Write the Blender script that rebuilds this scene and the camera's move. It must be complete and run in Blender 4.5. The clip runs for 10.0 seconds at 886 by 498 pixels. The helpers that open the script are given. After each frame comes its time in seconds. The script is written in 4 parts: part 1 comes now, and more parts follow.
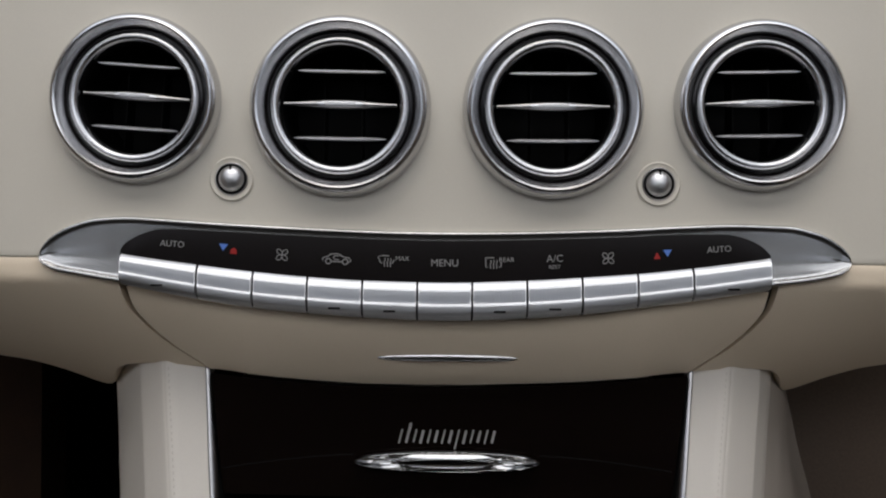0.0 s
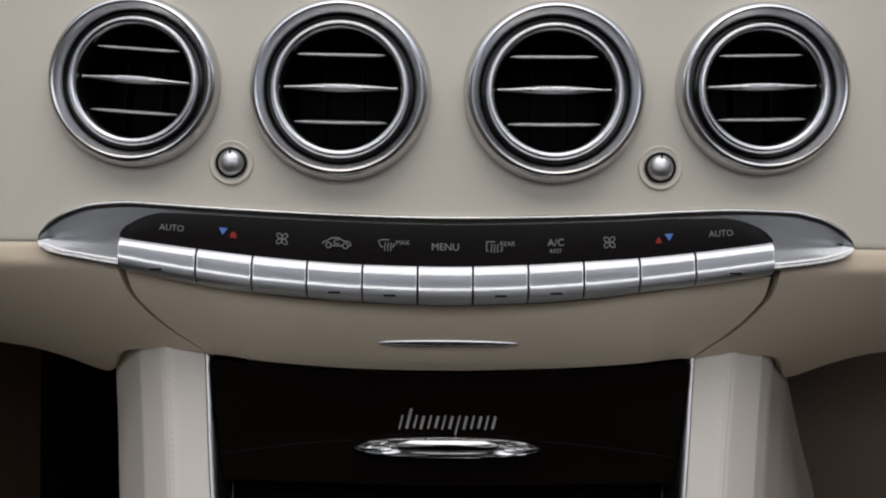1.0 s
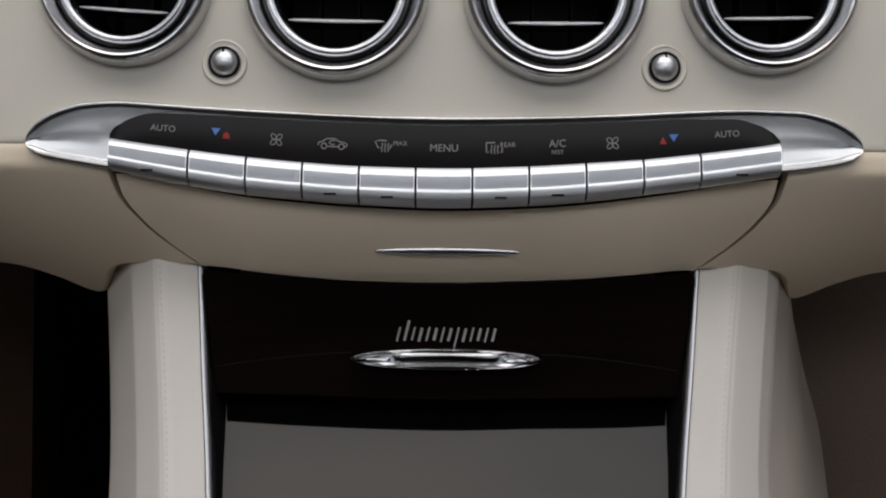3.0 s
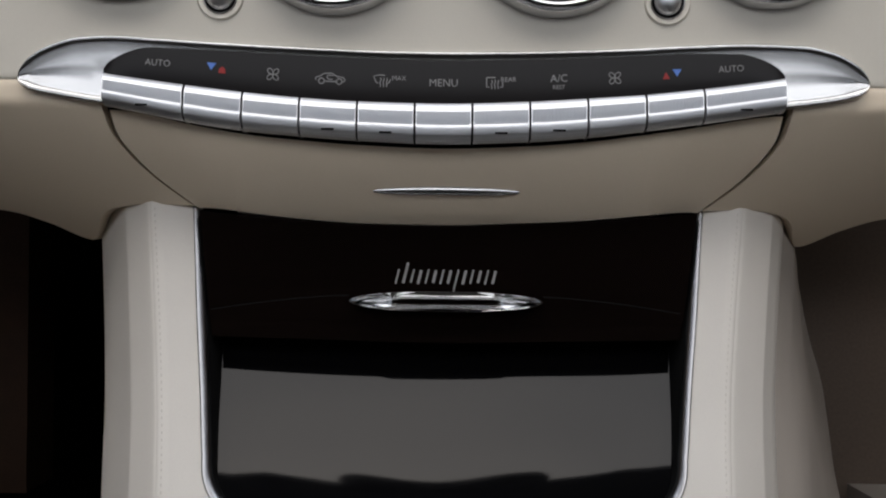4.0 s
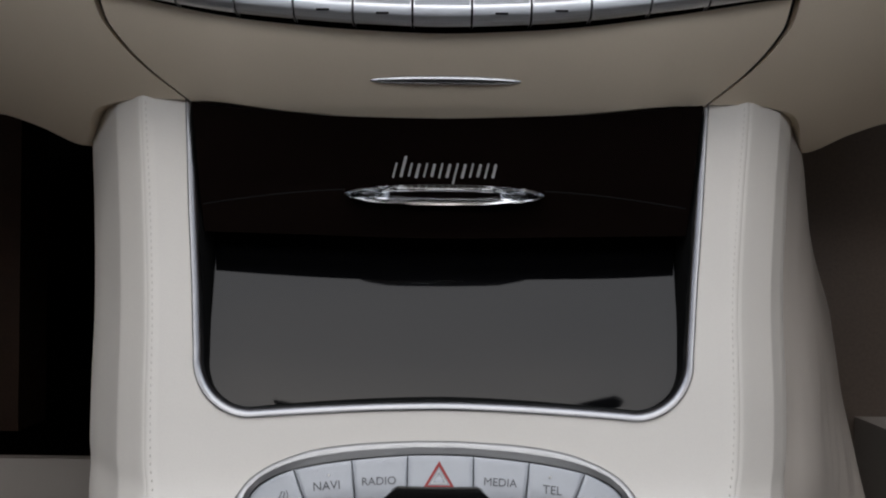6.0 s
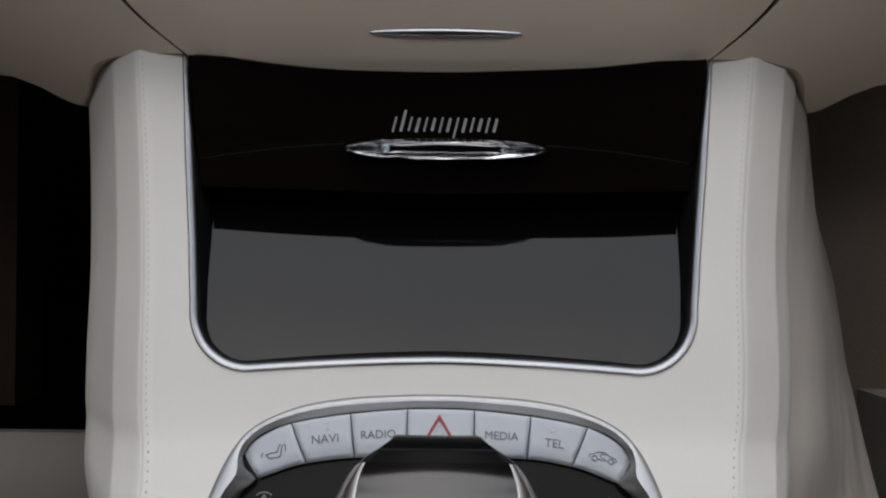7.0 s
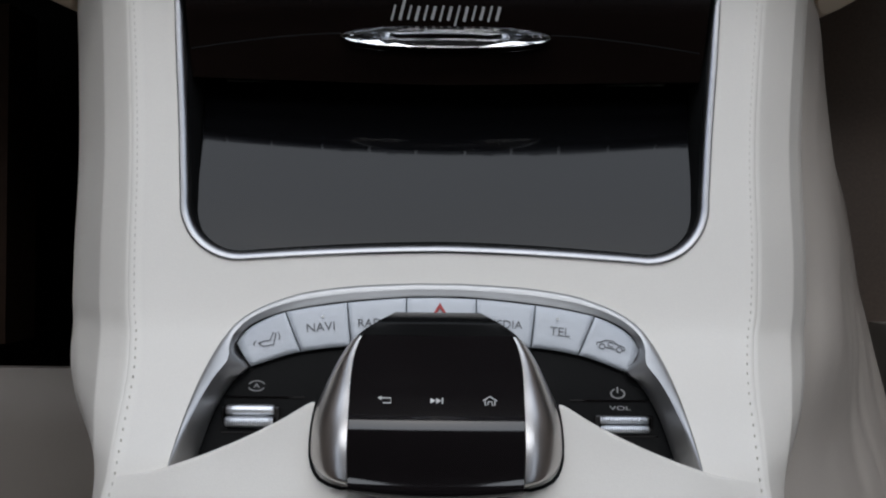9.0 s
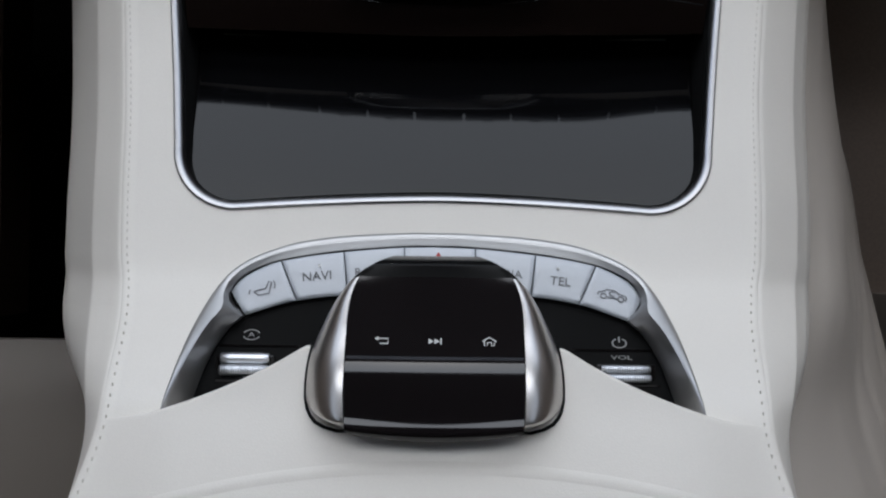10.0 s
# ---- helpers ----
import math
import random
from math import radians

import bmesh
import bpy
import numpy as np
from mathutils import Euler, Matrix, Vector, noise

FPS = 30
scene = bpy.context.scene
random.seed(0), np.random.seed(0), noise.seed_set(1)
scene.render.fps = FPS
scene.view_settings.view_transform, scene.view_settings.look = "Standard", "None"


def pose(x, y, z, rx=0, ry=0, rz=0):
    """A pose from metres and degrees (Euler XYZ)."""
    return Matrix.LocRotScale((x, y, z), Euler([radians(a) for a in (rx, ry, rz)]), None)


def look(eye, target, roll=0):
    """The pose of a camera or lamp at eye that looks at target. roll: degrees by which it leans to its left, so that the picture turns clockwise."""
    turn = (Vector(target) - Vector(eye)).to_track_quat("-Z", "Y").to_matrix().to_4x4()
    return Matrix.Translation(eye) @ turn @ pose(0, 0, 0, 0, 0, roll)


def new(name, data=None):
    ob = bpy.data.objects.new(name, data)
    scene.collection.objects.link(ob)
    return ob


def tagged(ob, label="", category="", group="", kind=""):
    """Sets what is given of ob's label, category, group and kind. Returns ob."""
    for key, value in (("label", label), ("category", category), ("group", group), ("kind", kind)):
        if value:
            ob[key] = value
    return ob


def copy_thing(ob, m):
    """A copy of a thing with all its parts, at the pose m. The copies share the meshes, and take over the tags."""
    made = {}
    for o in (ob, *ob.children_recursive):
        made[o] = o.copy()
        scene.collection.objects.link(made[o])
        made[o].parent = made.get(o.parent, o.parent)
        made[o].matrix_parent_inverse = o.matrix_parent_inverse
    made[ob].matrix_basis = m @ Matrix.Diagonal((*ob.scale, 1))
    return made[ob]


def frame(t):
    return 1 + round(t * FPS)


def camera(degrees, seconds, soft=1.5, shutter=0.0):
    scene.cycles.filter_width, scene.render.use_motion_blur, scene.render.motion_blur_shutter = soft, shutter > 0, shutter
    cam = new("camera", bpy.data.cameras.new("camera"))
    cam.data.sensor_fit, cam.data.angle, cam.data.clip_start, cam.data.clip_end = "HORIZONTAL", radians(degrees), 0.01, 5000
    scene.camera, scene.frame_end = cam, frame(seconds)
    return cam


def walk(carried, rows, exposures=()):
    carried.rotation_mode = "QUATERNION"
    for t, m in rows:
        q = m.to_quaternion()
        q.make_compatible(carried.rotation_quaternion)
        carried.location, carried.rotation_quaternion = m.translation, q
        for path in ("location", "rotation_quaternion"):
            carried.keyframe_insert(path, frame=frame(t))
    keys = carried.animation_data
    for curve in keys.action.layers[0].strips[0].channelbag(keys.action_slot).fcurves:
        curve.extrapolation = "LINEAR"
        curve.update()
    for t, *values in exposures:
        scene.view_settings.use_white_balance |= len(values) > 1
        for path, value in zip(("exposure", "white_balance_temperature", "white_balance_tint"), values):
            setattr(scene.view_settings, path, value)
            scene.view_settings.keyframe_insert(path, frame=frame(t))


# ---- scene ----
cam = camera(50.0, 10.0, 2.1)
METRES, EYE, TILT, LEAN, TURN = 0.205, 1.0, -28.0, -0.55, 0.0
DEEP = 2.25
ROWS = [
    (0.0, 0.0, 0.0, 0.0, 0.0, 0.0, -0.0),
    (0.5, -0.0009, 0.0014, -0.0103, -0.03, -0.03, 0.0),
    (1.0, -0.0013, 0.0039, -0.033, 0.0, -0.02, -0.01),
    (1.5, -0.0016, 0.0078, -0.0681, -0.0, -0.01, -0.01),
    (2.0, -0.0007, 0.014, -0.1217, -0.05, 0.04, -0.01),
    (2.5, -0.0001, 0.0201, -0.1768, -0.03, 0.03, -0.02),
    (4.0, -0.0007, 0.0418, -0.3686, -0.1, 0.13, -0.03),
    (4.5, -0.0018, 0.048, -0.4281, -0.11, 0.11, -0.01),
    (5.0, -0.0021, 0.0552, -0.4891, -0.16, 0.14, -0.02),
    (5.5, 0.0011, 0.0615, -0.5442, -0.12, 0.1, -0.03),
    (7.0, 0.0014, 0.0788, -0.6902, -0.1, 0.25, -0.07),
    (7.5, 0.0008, 0.0859, -0.7418, -0.11, 0.19, -0.06),
    (8.0, -0.0, 0.0933, -0.7927, -0.12, 0.19, -0.05),
    (8.5, 0.002, 0.1022, -0.8489, -0.06, 0.19, -0.07),
    (9.0, 0.0005, 0.1118, -0.8996, -0.1, 0.15, -0.08),
    (9.5, -0.0008, 0.1196, -0.9506, -0.14, 0.18, -0.15),
    (10.0, 0.0003, 0.125, -0.9916, -0.2, 0.19, -0.19),
]
walk(cam, [(t, pose(0, 0, EYE, TILT, 0, TURN) @ pose(0, 0, 0, 0, LEAN, 0) @ pose(METRES * x, METRES * DEEP * y, METRES * z, 90 + pitch, roll, yaw)) for t, x, y, z, yaw, pitch, roll in ROWS],
     [(0.0, 0.60, 6620, 9), (2.0, 0.65, 6620, 9), (5.5, 0.69, 6380, 9), (7.5, 0.64, 6240, 8), (10.0, 0.81, 6010, 7)])


# ---- world and light: overcast daylight through windscreen, roof glass and side windows ----
world = bpy.data.worlds.new("sky")
scene.world = world
world.use_nodes = True
wn = world.node_tree.nodes
sky = wn.new("ShaderNodeTexSky")
sky.sky_type, sky.sun_disc, sky.sun_elevation, sky.sun_rotation = "NISHITA", False, radians(78), radians(190)
sky.dust_density, sky.air_density = 3.0, 1.0
soft_white = wn.new("ShaderNodeMixRGB")
soft_white.inputs[0].default_value = 0.6
soft_white.inputs[2].default_value = (6.8, 7.05, 7.6, 1)
world.node_tree.links.new(sky.outputs[0], soft_white.inputs[1])
world.node_tree.links.new(soft_white.outputs[0], wn["Background"].inputs[0])
wn["Background"].inputs[1].default_value = 0.15
sun = new("sun", bpy.data.lights.new("sun", "SUN"))
sun.data.energy, sun.data.angle, sun.data.color = 0.8, radians(70), (1.0, 0.98, 0.95)
sun.matrix_world = look((0.1, -0.75, 3), (0, 0.1, 0))

# ---- materials ----


def material(name, color, rough=0.5, metal=0.0, vary=0.06, scale=60.0, bump=0.0, bump_scale=900.0, coat=0.0, stretch=(1, 1, 1), spec=0.5):
    """A surface with blotches at a large scale, grain at a small one, and relief."""
    m = bpy.data.materials.new(name)
    m.use_nodes = True
    nt = m.node_tree
    b = nt.nodes["Principled BSDF"]
    co = nt.nodes.new("ShaderNodeTexCoord")
    mp = nt.nodes.new("ShaderNodeMapping")
    mp.inputs["Scale"].default_value = stretch
    nt.links.new(co.outputs["Object"], mp.inputs[0])
    big = nt.nodes.new("ShaderNodeTexNoise")
    big.inputs["Scale"].default_value, big.inputs["Detail"].default_value = scale, 4
    fine = nt.nodes.new("ShaderNodeTexNoise")
    fine.inputs["Scale"].default_value, fine.inputs["Detail"].default_value = bump_scale, 2
    for n in (big, fine):
        nt.links.new(mp.outputs[0], n.inputs[0])
    add = nt.nodes.new("ShaderNodeMath")
    add.operation = "ADD"
    nt.links.new(big.outputs[0], add.inputs[0])
    nt.links.new(fine.outputs[0], add.inputs[1])
    ramp = nt.nodes.new("ShaderNodeMapRange")
    ramp.inputs[1].default_value, ramp.inputs[2].default_value = 0.6, 1.4
    ramp.inputs[3].default_value, ramp.inputs[4].default_value = 1 - vary, 1 + vary
    nt.links.new(add.outputs[0], ramp.inputs[0])
    mul = nt.nodes.new("ShaderNodeVectorMath")
    mul.operation = "SCALE"
    mul.inputs[0].default_value = color
    nt.links.new(ramp.outputs[0], mul.inputs["Scale"])
    nt.links.new(mul.outputs[0], b.inputs["Base Color"])
    rr = nt.nodes.new("ShaderNodeMapRange")
    rr.inputs[3].default_value, rr.inputs[4].default_value = max(0.0, rough * (1 - 1.5 * vary)), min(1.0, rough * (1 + 1.5 * vary))
    nt.links.new(big.outputs[0], rr.inputs[0])
    nt.links.new(rr.outputs[0], b.inputs["Roughness"])
    b.inputs["Metallic"].default_value = metal
    b.inputs["Specular IOR Level"].default_value = spec
    b.inputs["Coat Weight"].default_value = coat
    b.inputs["Coat Roughness"].default_value = 0.02
    if bump:
        bp = nt.nodes.new("ShaderNodeBump")
        bp.inputs["Strength"].default_value, bp.inputs["Distance"].default_value = bump, 0.0004
        nt.links.new(fine.outputs[0], bp.inputs["Height"])
        nt.links.new(bp.outputs[0], b.inputs["Normal"])
    return m


def leather(name, color, rough=0.5):
    """Fine-grained hide: cells of pores, soft blotches."""
    m = material(name, color, rough, 0, 0.03, 25, 0.0, 1500)
    nt = m.node_tree
    co = next(n for n in nt.nodes if n.type == "TEX_COORD")
    vo = nt.nodes.new("ShaderNodeTexVoronoi")
    vo.feature = "DISTANCE_TO_EDGE"
    vo.inputs["Scale"].default_value = 1100
    nt.links.new(co.outputs["Object"], vo.inputs["Vector"])
    bp = nt.nodes.new("ShaderNodeBump")
    bp.inputs["Strength"].default_value, bp.inputs["Distance"].default_value = 0.14, 0.0003
    nt.links.new(vo.outputs["Distance"], bp.inputs["Height"])
    nt.links.new(bp.outputs[0], nt.nodes["Principled BSDF"].inputs["Normal"])
    return m


LEATHER = leather("cream_leather", (0.70, 0.66, 0.597), 0.5)
# one dash leather, two tints: skylight cools the upper colour, shade warms the lower
DASH_UPPER = leather("skylit_dash_leather", (0.66, 0.617, 0.53), 0.5)
DASH_LEATHER = leather("warm_shade_dash_leather", (0.77, 0.65, 0.495), 0.5)
# cream leather darkened: the low side's shade is put into its colour
LEATHER_LOW = leather("darkened_cream_leather", (0.40, 0.36, 0.315), 0.5)
SEAT = leather("taupe_leather", (0.26, 0.225, 0.195), 0.55)
THREAD = material("grey_thread", (0.60, 0.56, 0.50), 0.8)
CHROME = material("satin_chrome", (0.62, 0.62, 0.63), 0.24, 1.0, 0.05, 90, 0.05, 2500)
FRAME_CHROME = material("frame_chrome", (0.53, 0.525, 0.515), 0.24, 1.0, 0.04, 60)
RIM_STEEL = material("satin_rim_steel", (0.41, 0.405, 0.40), 0.42, 1.0, 0.05, 60, 0.04, 2500)
RING_STEEL = material("satin_ring_steel", (0.58, 0.58, 0.59), 0.25, 1.0, 0.05, 60, 0.04, 2500)
BEZEL_STEEL = material("satin_bezel_steel", (0.34, 0.34, 0.35), 0.3, 1.0, 0.05, 60, 0.04, 2500)
FLANK_STEEL = material("satin_flank_steel", (0.50, 0.48, 0.465), 0.29, 1.0, 0.05, 60, 0.04, 2500)
SATIN = material("brushed_steel", (0.50, 0.49, 0.49), 0.32, 1.0, 0.06, 60, 0.08, 2500, stretch=(0.1, 1, 1))
ALU = material("brushed_aluminium", (0.72, 0.73, 0.75), 0.46, 1.0, 0.05, 60, 0.06, 2500, stretch=(0.1, 1, 1))
ALU_MATT = material("matt_aluminium", (0.54, 0.56, 0.59), 0.5, 0.9, 0.04, 80, 0.08, 3000)
ROLLER = material("bright_roller_silver", (0.62, 0.63, 0.65), 0.33, 1.0, 0.04, 80)
KEY_SILVER = material("satin_key_silver", (0.31, 0.32, 0.335), 0.44, 0.9, 0.04, 80, 0.08, 3000)
FOIL = material("polished_silver", (0.9, 0.9, 0.9), 0.05, 1.0, 0.02, 80)
BALL = material("satin_silver", (0.66, 0.66, 0.67), 0.42, 1.0, 0.04, 80)
BLACK_GLOSS = material("black_gloss", (0.006, 0.005, 0.005), 0.06, 0, 0.1, 40, spec=0.35)
PAD_GLOSS = material("touchpad_gloss", (0.008, 0.0065, 0.0068), 0.07, 0, 0.1, 60, spec=0.5)
TRAY_BLACK = material("black_tray_plastic", (0.005, 0.005, 0.005), 0.22, 0, 0.1, 40, spec=0.08)
BLACK_FACE = material("black_face_plastic", (0.010, 0.0085, 0.0085), 0.2, 0, 0.1, 40, spec=0.12)
BLACK_MATT = material("black_plastic", (0.004, 0.004, 0.004), 0.75, 0, 0.1, 60, spec=0.15)
VENT_BLACK = material("vent_interior_plastic", (0.003, 0.003, 0.003), 0.6, 0, 0.1, 60, spec=0.08)
LACQUER = material("dark_lacquered_wood", (0.0046, 0.0028, 0.0023), 0.05, 0, 0.35, 50, stretch=(0.25, 3, 3), spec=0.21)
LID_LACQUER = material("black_lid_lacquer", (0.0026, 0.0026, 0.003), 0.045, 0, 0.2, 50, stretch=(0.25, 3, 3), spec=0.2)
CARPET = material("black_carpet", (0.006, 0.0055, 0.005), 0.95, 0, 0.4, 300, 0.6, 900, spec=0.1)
# brown carpet with the driver footwell's shade put into the colour
SHADED_CARPET = material("shaded_brown_carpet", (0.026, 0.015, 0.010), 0.95, 0, 0.3, 60, 0.5, 900, spec=0.1)
TRIM_BROWN = material("brown_footwell_trim", (0.105, 0.076, 0.056), 0.8, 0, 0.2, 12, 0.2, 500)
PRINT = material("white_print", (0.55, 0.54, 0.52), 0.6)
PRINT_DIM = material("grey_print", (0.26, 0.25, 0.245), 0.5)
PRINT_DARK = material("dark_engraving", (0.09, 0.09, 0.095), 0.6)
BLUE = material("blue_print", (0.10, 0.22, 0.62), 0.5)
RED = material("red_print", (0.33, 0.010, 0.008), 0.45)
# colour of the unseen side walls, dark to cut bounce on the console
DOOR = material("brown_side_wall", (0.21, 0.155, 0.11), 0.7, 0, 0.06, 20, 0.2, 900)
HEADLINER = material("black_headliner", (0.06, 0.055, 0.05), 0.9, 0, 0.05, 20, 0.2, 900)
CRYSTAL = bpy.data.materials.new("cut_crystal")
CRYSTAL.use_nodes = True
cb = CRYSTAL.node_tree.nodes["Principled BSDF"]
cb.inputs["Transmission Weight"].default_value, cb.inputs["IOR"].default_value, cb.inputs["Roughness"].default_value = 1.0, 1.62, 0.0

# ---- helpers: the place is laid out on a slanted plane, x across, y up along it, d away from it, all in mm ----
PITCH = 28.0
BASE = Matrix.Translation((0, 0, EYE)) @ Matrix.Rotation(radians(90 - PITCH), 4, "X")
LOCAL = {}


def lay(x, y, d):
    return Vector((x / 1000, y / 1000, -d / 1000))


def thing(name, x, y, d, label, category, group="", turn=0.0, tip=0.0, swing=0.0, size=1.0, kind=""):
    ob = new(name)
    ob.empty_display_size = 0.01
    m = Matrix.Translation(lay(x, y, d)) @ Euler((radians(tip), radians(swing), radians(turn))).to_matrix().to_4x4() @ Matrix.Scale(size, 4)
    LOCAL[ob] = m
    ob.matrix_basis = BASE @ m
    return tagged(ob, label, category, group, kind)


def part(name, bm, mat, parent, label="", absolute=False, smooth=True, kind=""):
    """Links a bmesh as one mesh object under a thing or a part; absolute: its points are on the plane's own axes."""
    if absolute:
        up = parent
        while up.parent:
            up = up.parent
        bm.transform(LOCAL[up].inverted())
    me = bpy.data.meshes.new(name)
    bmesh.ops.recalc_face_normals(bm, faces=bm.faces)
    bm.to_mesh(me)
    bm.free()
    if smooth:
        me.polygons.foreach_set("use_smooth", [True] * len(me.polygons))
        me.set_sharp_from_angle(angle=radians(38))
    me.materials.append(mat)
    ob = new(name, me)
    ob.parent = parent
    if label:
        tagged(ob, label)
    if kind:
        tagged(ob, kind=kind)
    return ob


def soften(ob, w, seg=2, angle=35):
    mod = ob.modifiers.new("soft", "BEVEL")
    mod.width, mod.segments, mod.limit_method, mod.angle_limit = w / 1000, seg, "ANGLE", radians(angle)
    return ob


def lerp(a, b, t):
    return a + (b - a) * t


def curve_of(*pts):
    """A smooth curve y(x) through pairs."""
    xs = np.array([p[0] for p in pts], float)
    ys = np.array([p[1] for p in pts], float)
    o = np.argsort(xs)
    xs, ys = xs[o], ys[o]
    h = np.diff(xs)
    s = np.diff(ys) / h
    k = np.zeros(len(xs))
    k[0], k[-1] = s[0], s[-1]
    for i in range(1, len(xs) - 1):
        k[i] = 0 if s[i - 1] * s[i] <= 0 else 2 * s[i - 1] * s[i] / (s[i - 1] + s[i])

    def f(x):
        if x <= xs[0]:
            return ys[0] + k[0] * (x - xs[0])
        if x >= xs[-1]:
            return ys[-1] + k[-1] * (x - xs[-1])
        i = int(np.searchsorted(xs, x) - 1)
        t = (x - xs[i]) / h[i]
        return (ys[i] * (1 + 2 * t) * (1 - t) ** 2 + k[i] * h[i] * t * (1 - t) ** 2 + ys[i + 1] * t * t * (3 - 2 * t) + k[i + 1] * h[i] * t * t * (t - 1))
    return f


def sheet(f, us, vs, close=False):
    """A grid of f(u, v) -> (x, y, d)."""
    bm = bmesh.new()
    rows = [[bm.verts.new(lay(*f(u, v))) for u in us] for v in vs]
    n = len(us)
    for a, b in zip(rows, rows[1:]):
        for i in range(n - (0 if close else 1)):
            j = (i + 1) % n
            bm.faces.new((a[i], a[j], b[j], b[i]))
    return bm


def steps(a, b, n):
    return [a + (b - a) * i / n for i in range(n + 1)]


def lathe(profile, n=72):
    """Rings of (r, height towards the viewer) about the local axis."""
    return sheet(lambda u, v: (profile[v][0] * math.cos(u), profile[v][0] * math.sin(u), -profile[v][1]), [2 * math.pi * i / n for i in range(n)], range(len(profile)), True)


def box(bm, x0, x1, y0, y1, d0, d1):
    v = [bm.verts.new(lay(x, y, d)) for d in (d0, d1) for y in (y0, y1) for x in (x0, x1)]
    for q in ((0, 1, 3, 2), (4, 6, 7, 5), (0, 4, 5, 1), (2, 3, 7, 6), (0, 2, 6, 4), (1, 5, 7, 3)):
        bm.faces.new([v[i] for i in q])
    return bm


def stroke(bm, pts, w, closed=False, lift=0.0):
    """A flat raised line of width w through pts (x, y)."""
    pts = [Vector(p) for p in pts]
    n = len(pts)
    left, right = [], []
    for i, p in enumerate(pts):
        a = pts[i - 1] if (i or closed) else p
        b = pts[(i + 1) % n] if (i < n - 1 or closed) else p
        t = (b - a)
        t = t.normalized() if t.length else Vector((1, 0))
        o = Vector((-t.y, t.x)) * w / 2
        left.append(bm.verts.new(lay(p.x + o.x, p.y + o.y, -lift)))
        right.append(bm.verts.new(lay(p.x - o.x, p.y - o.y, -lift)))
    for i in range(n if closed else n - 1):
        j = (i + 1) % n
        bm.faces.new((left[i], left[j], right[j], right[i]))
    return bm


def poly(bm, pts, lift=0.0):
    bm.faces.new([bm.verts.new(lay(x, y, -lift)) for x, y in pts])
    return bm


def arc(cx, cy, rx, ry, a0, a1, n=16):
    return [(cx + rx * math.cos(radians(lerp(a0, a1, i / n))), cy + ry * math.sin(radians(lerp(a0, a1, i / n)))) for i in range(n + 1)]


def words(text, size, wide=1.0):
    """Lettering in the built-in font, centred, size in mm."""
    cu = bpy.data.curves.new("lettering", "FONT")
    cu.body, cu.size, cu.align_x, cu.align_y, cu.resolution_u = text, size / 1000, "CENTER", "CENTER", 3
    ob = bpy.data.objects.new("lettering", cu)
    scene.collection.objects.link(ob)
    me = ob.to_mesh()
    bm = bmesh.new()
    bm.from_mesh(me)
    ob.to_mesh_clear()
    bpy.data.objects.remove(ob)
    bpy.data.curves.remove(cu)
    bm.transform(Matrix.Diagonal((wide, 1, 1, 1)))
    return bm


# ---- shapes shared by the dashboard ----
def dash_d(x, y):
    """How far back the dashboard's skin lies."""
    s, ax = max(0.0, -y - 15), abs(x - 1.5)
    return 417 - 0.03 * max(0.0, y) + 0.0755 * s + 0.0109 * s * s + s * max(0.0, ax - 90) * 0.008 + 0.0009 * max(0.0, ax - 180) ** 2


VENTS = ((-134.4, 64.4, 0.938, 3.6), (-45.3, 61.7, 1.0, 0.6), (47.5, 61.6, 1.0, -0.4), (137.6, 63.9, 0.948, -1.2))
button_top = curve_of((-140, -2.6), (-106, -7.0), (-82, -9.7), (-58.5, -11.7), (-35, -13), (0, -13.6), (36.5, -12.4), (60, -10.9), (84, -9.2), (108, -6.6), (142, -2.1))
button_low = curve_of((-140.5, -16.5), (-106.7, -22.9), (-82.5, -26.5), (-58.8, -28.6), (-35, -30.2), (0, -31.3), (37, -30.0), (60.8, -28.1), (85, -25.1), (109, -21.8), (143, -16.7))
drawer_side = curve_of((-17, 141.5), (-26, 140.5), (-36, 135), (-45, 127), (-53, 117.5), (-57, 112.5))
drawer_low = curve_of((-111, -56.8), (-89, -59.5), (-63, -61.8), (-36, -63.4), (0, -63.8), (32, -62.8), (59, -61.6), (86, -59.4), (117, -56.2))
skirt_low = curve_of((-330, -49.3), (-260, -52.3), (-229, -56.2), (-211, -58.4), (-194, -63.8), (-175, -71.8), (-170, -68.8), (-163, -60.8), (-155, -57.3), (-135, -55.5), (-111, -56.5))


# ---- dashboard ----
dashboard = thing("dashboard", 1.5, 20, 417, "cream leather dashboard with stitched lower skirt", "dashboard", kind="structure")


def pad_skin(u, v):
    x, y = u, v
    d = dash_d(x, y)
    for cx, cy, k, _ in VENTS:
        r = math.hypot(x - cx, y - cy) / k
        d += 48 * min(1.0, max(0.0, (34 - r) / 4))
    if y > 118:
        d += 0.03 * (y - 118) ** 2
    if y < -4.5:
        d += 0.25 if y > -5.2 else 0.9
    return x, y, d


part("upper_pad", sheet(pad_skin, steps(-330, 333, 300), steps(175, -4.2, 80) + [-4.9, -5.5]), DASH_UPPER, dashboard, absolute=True)


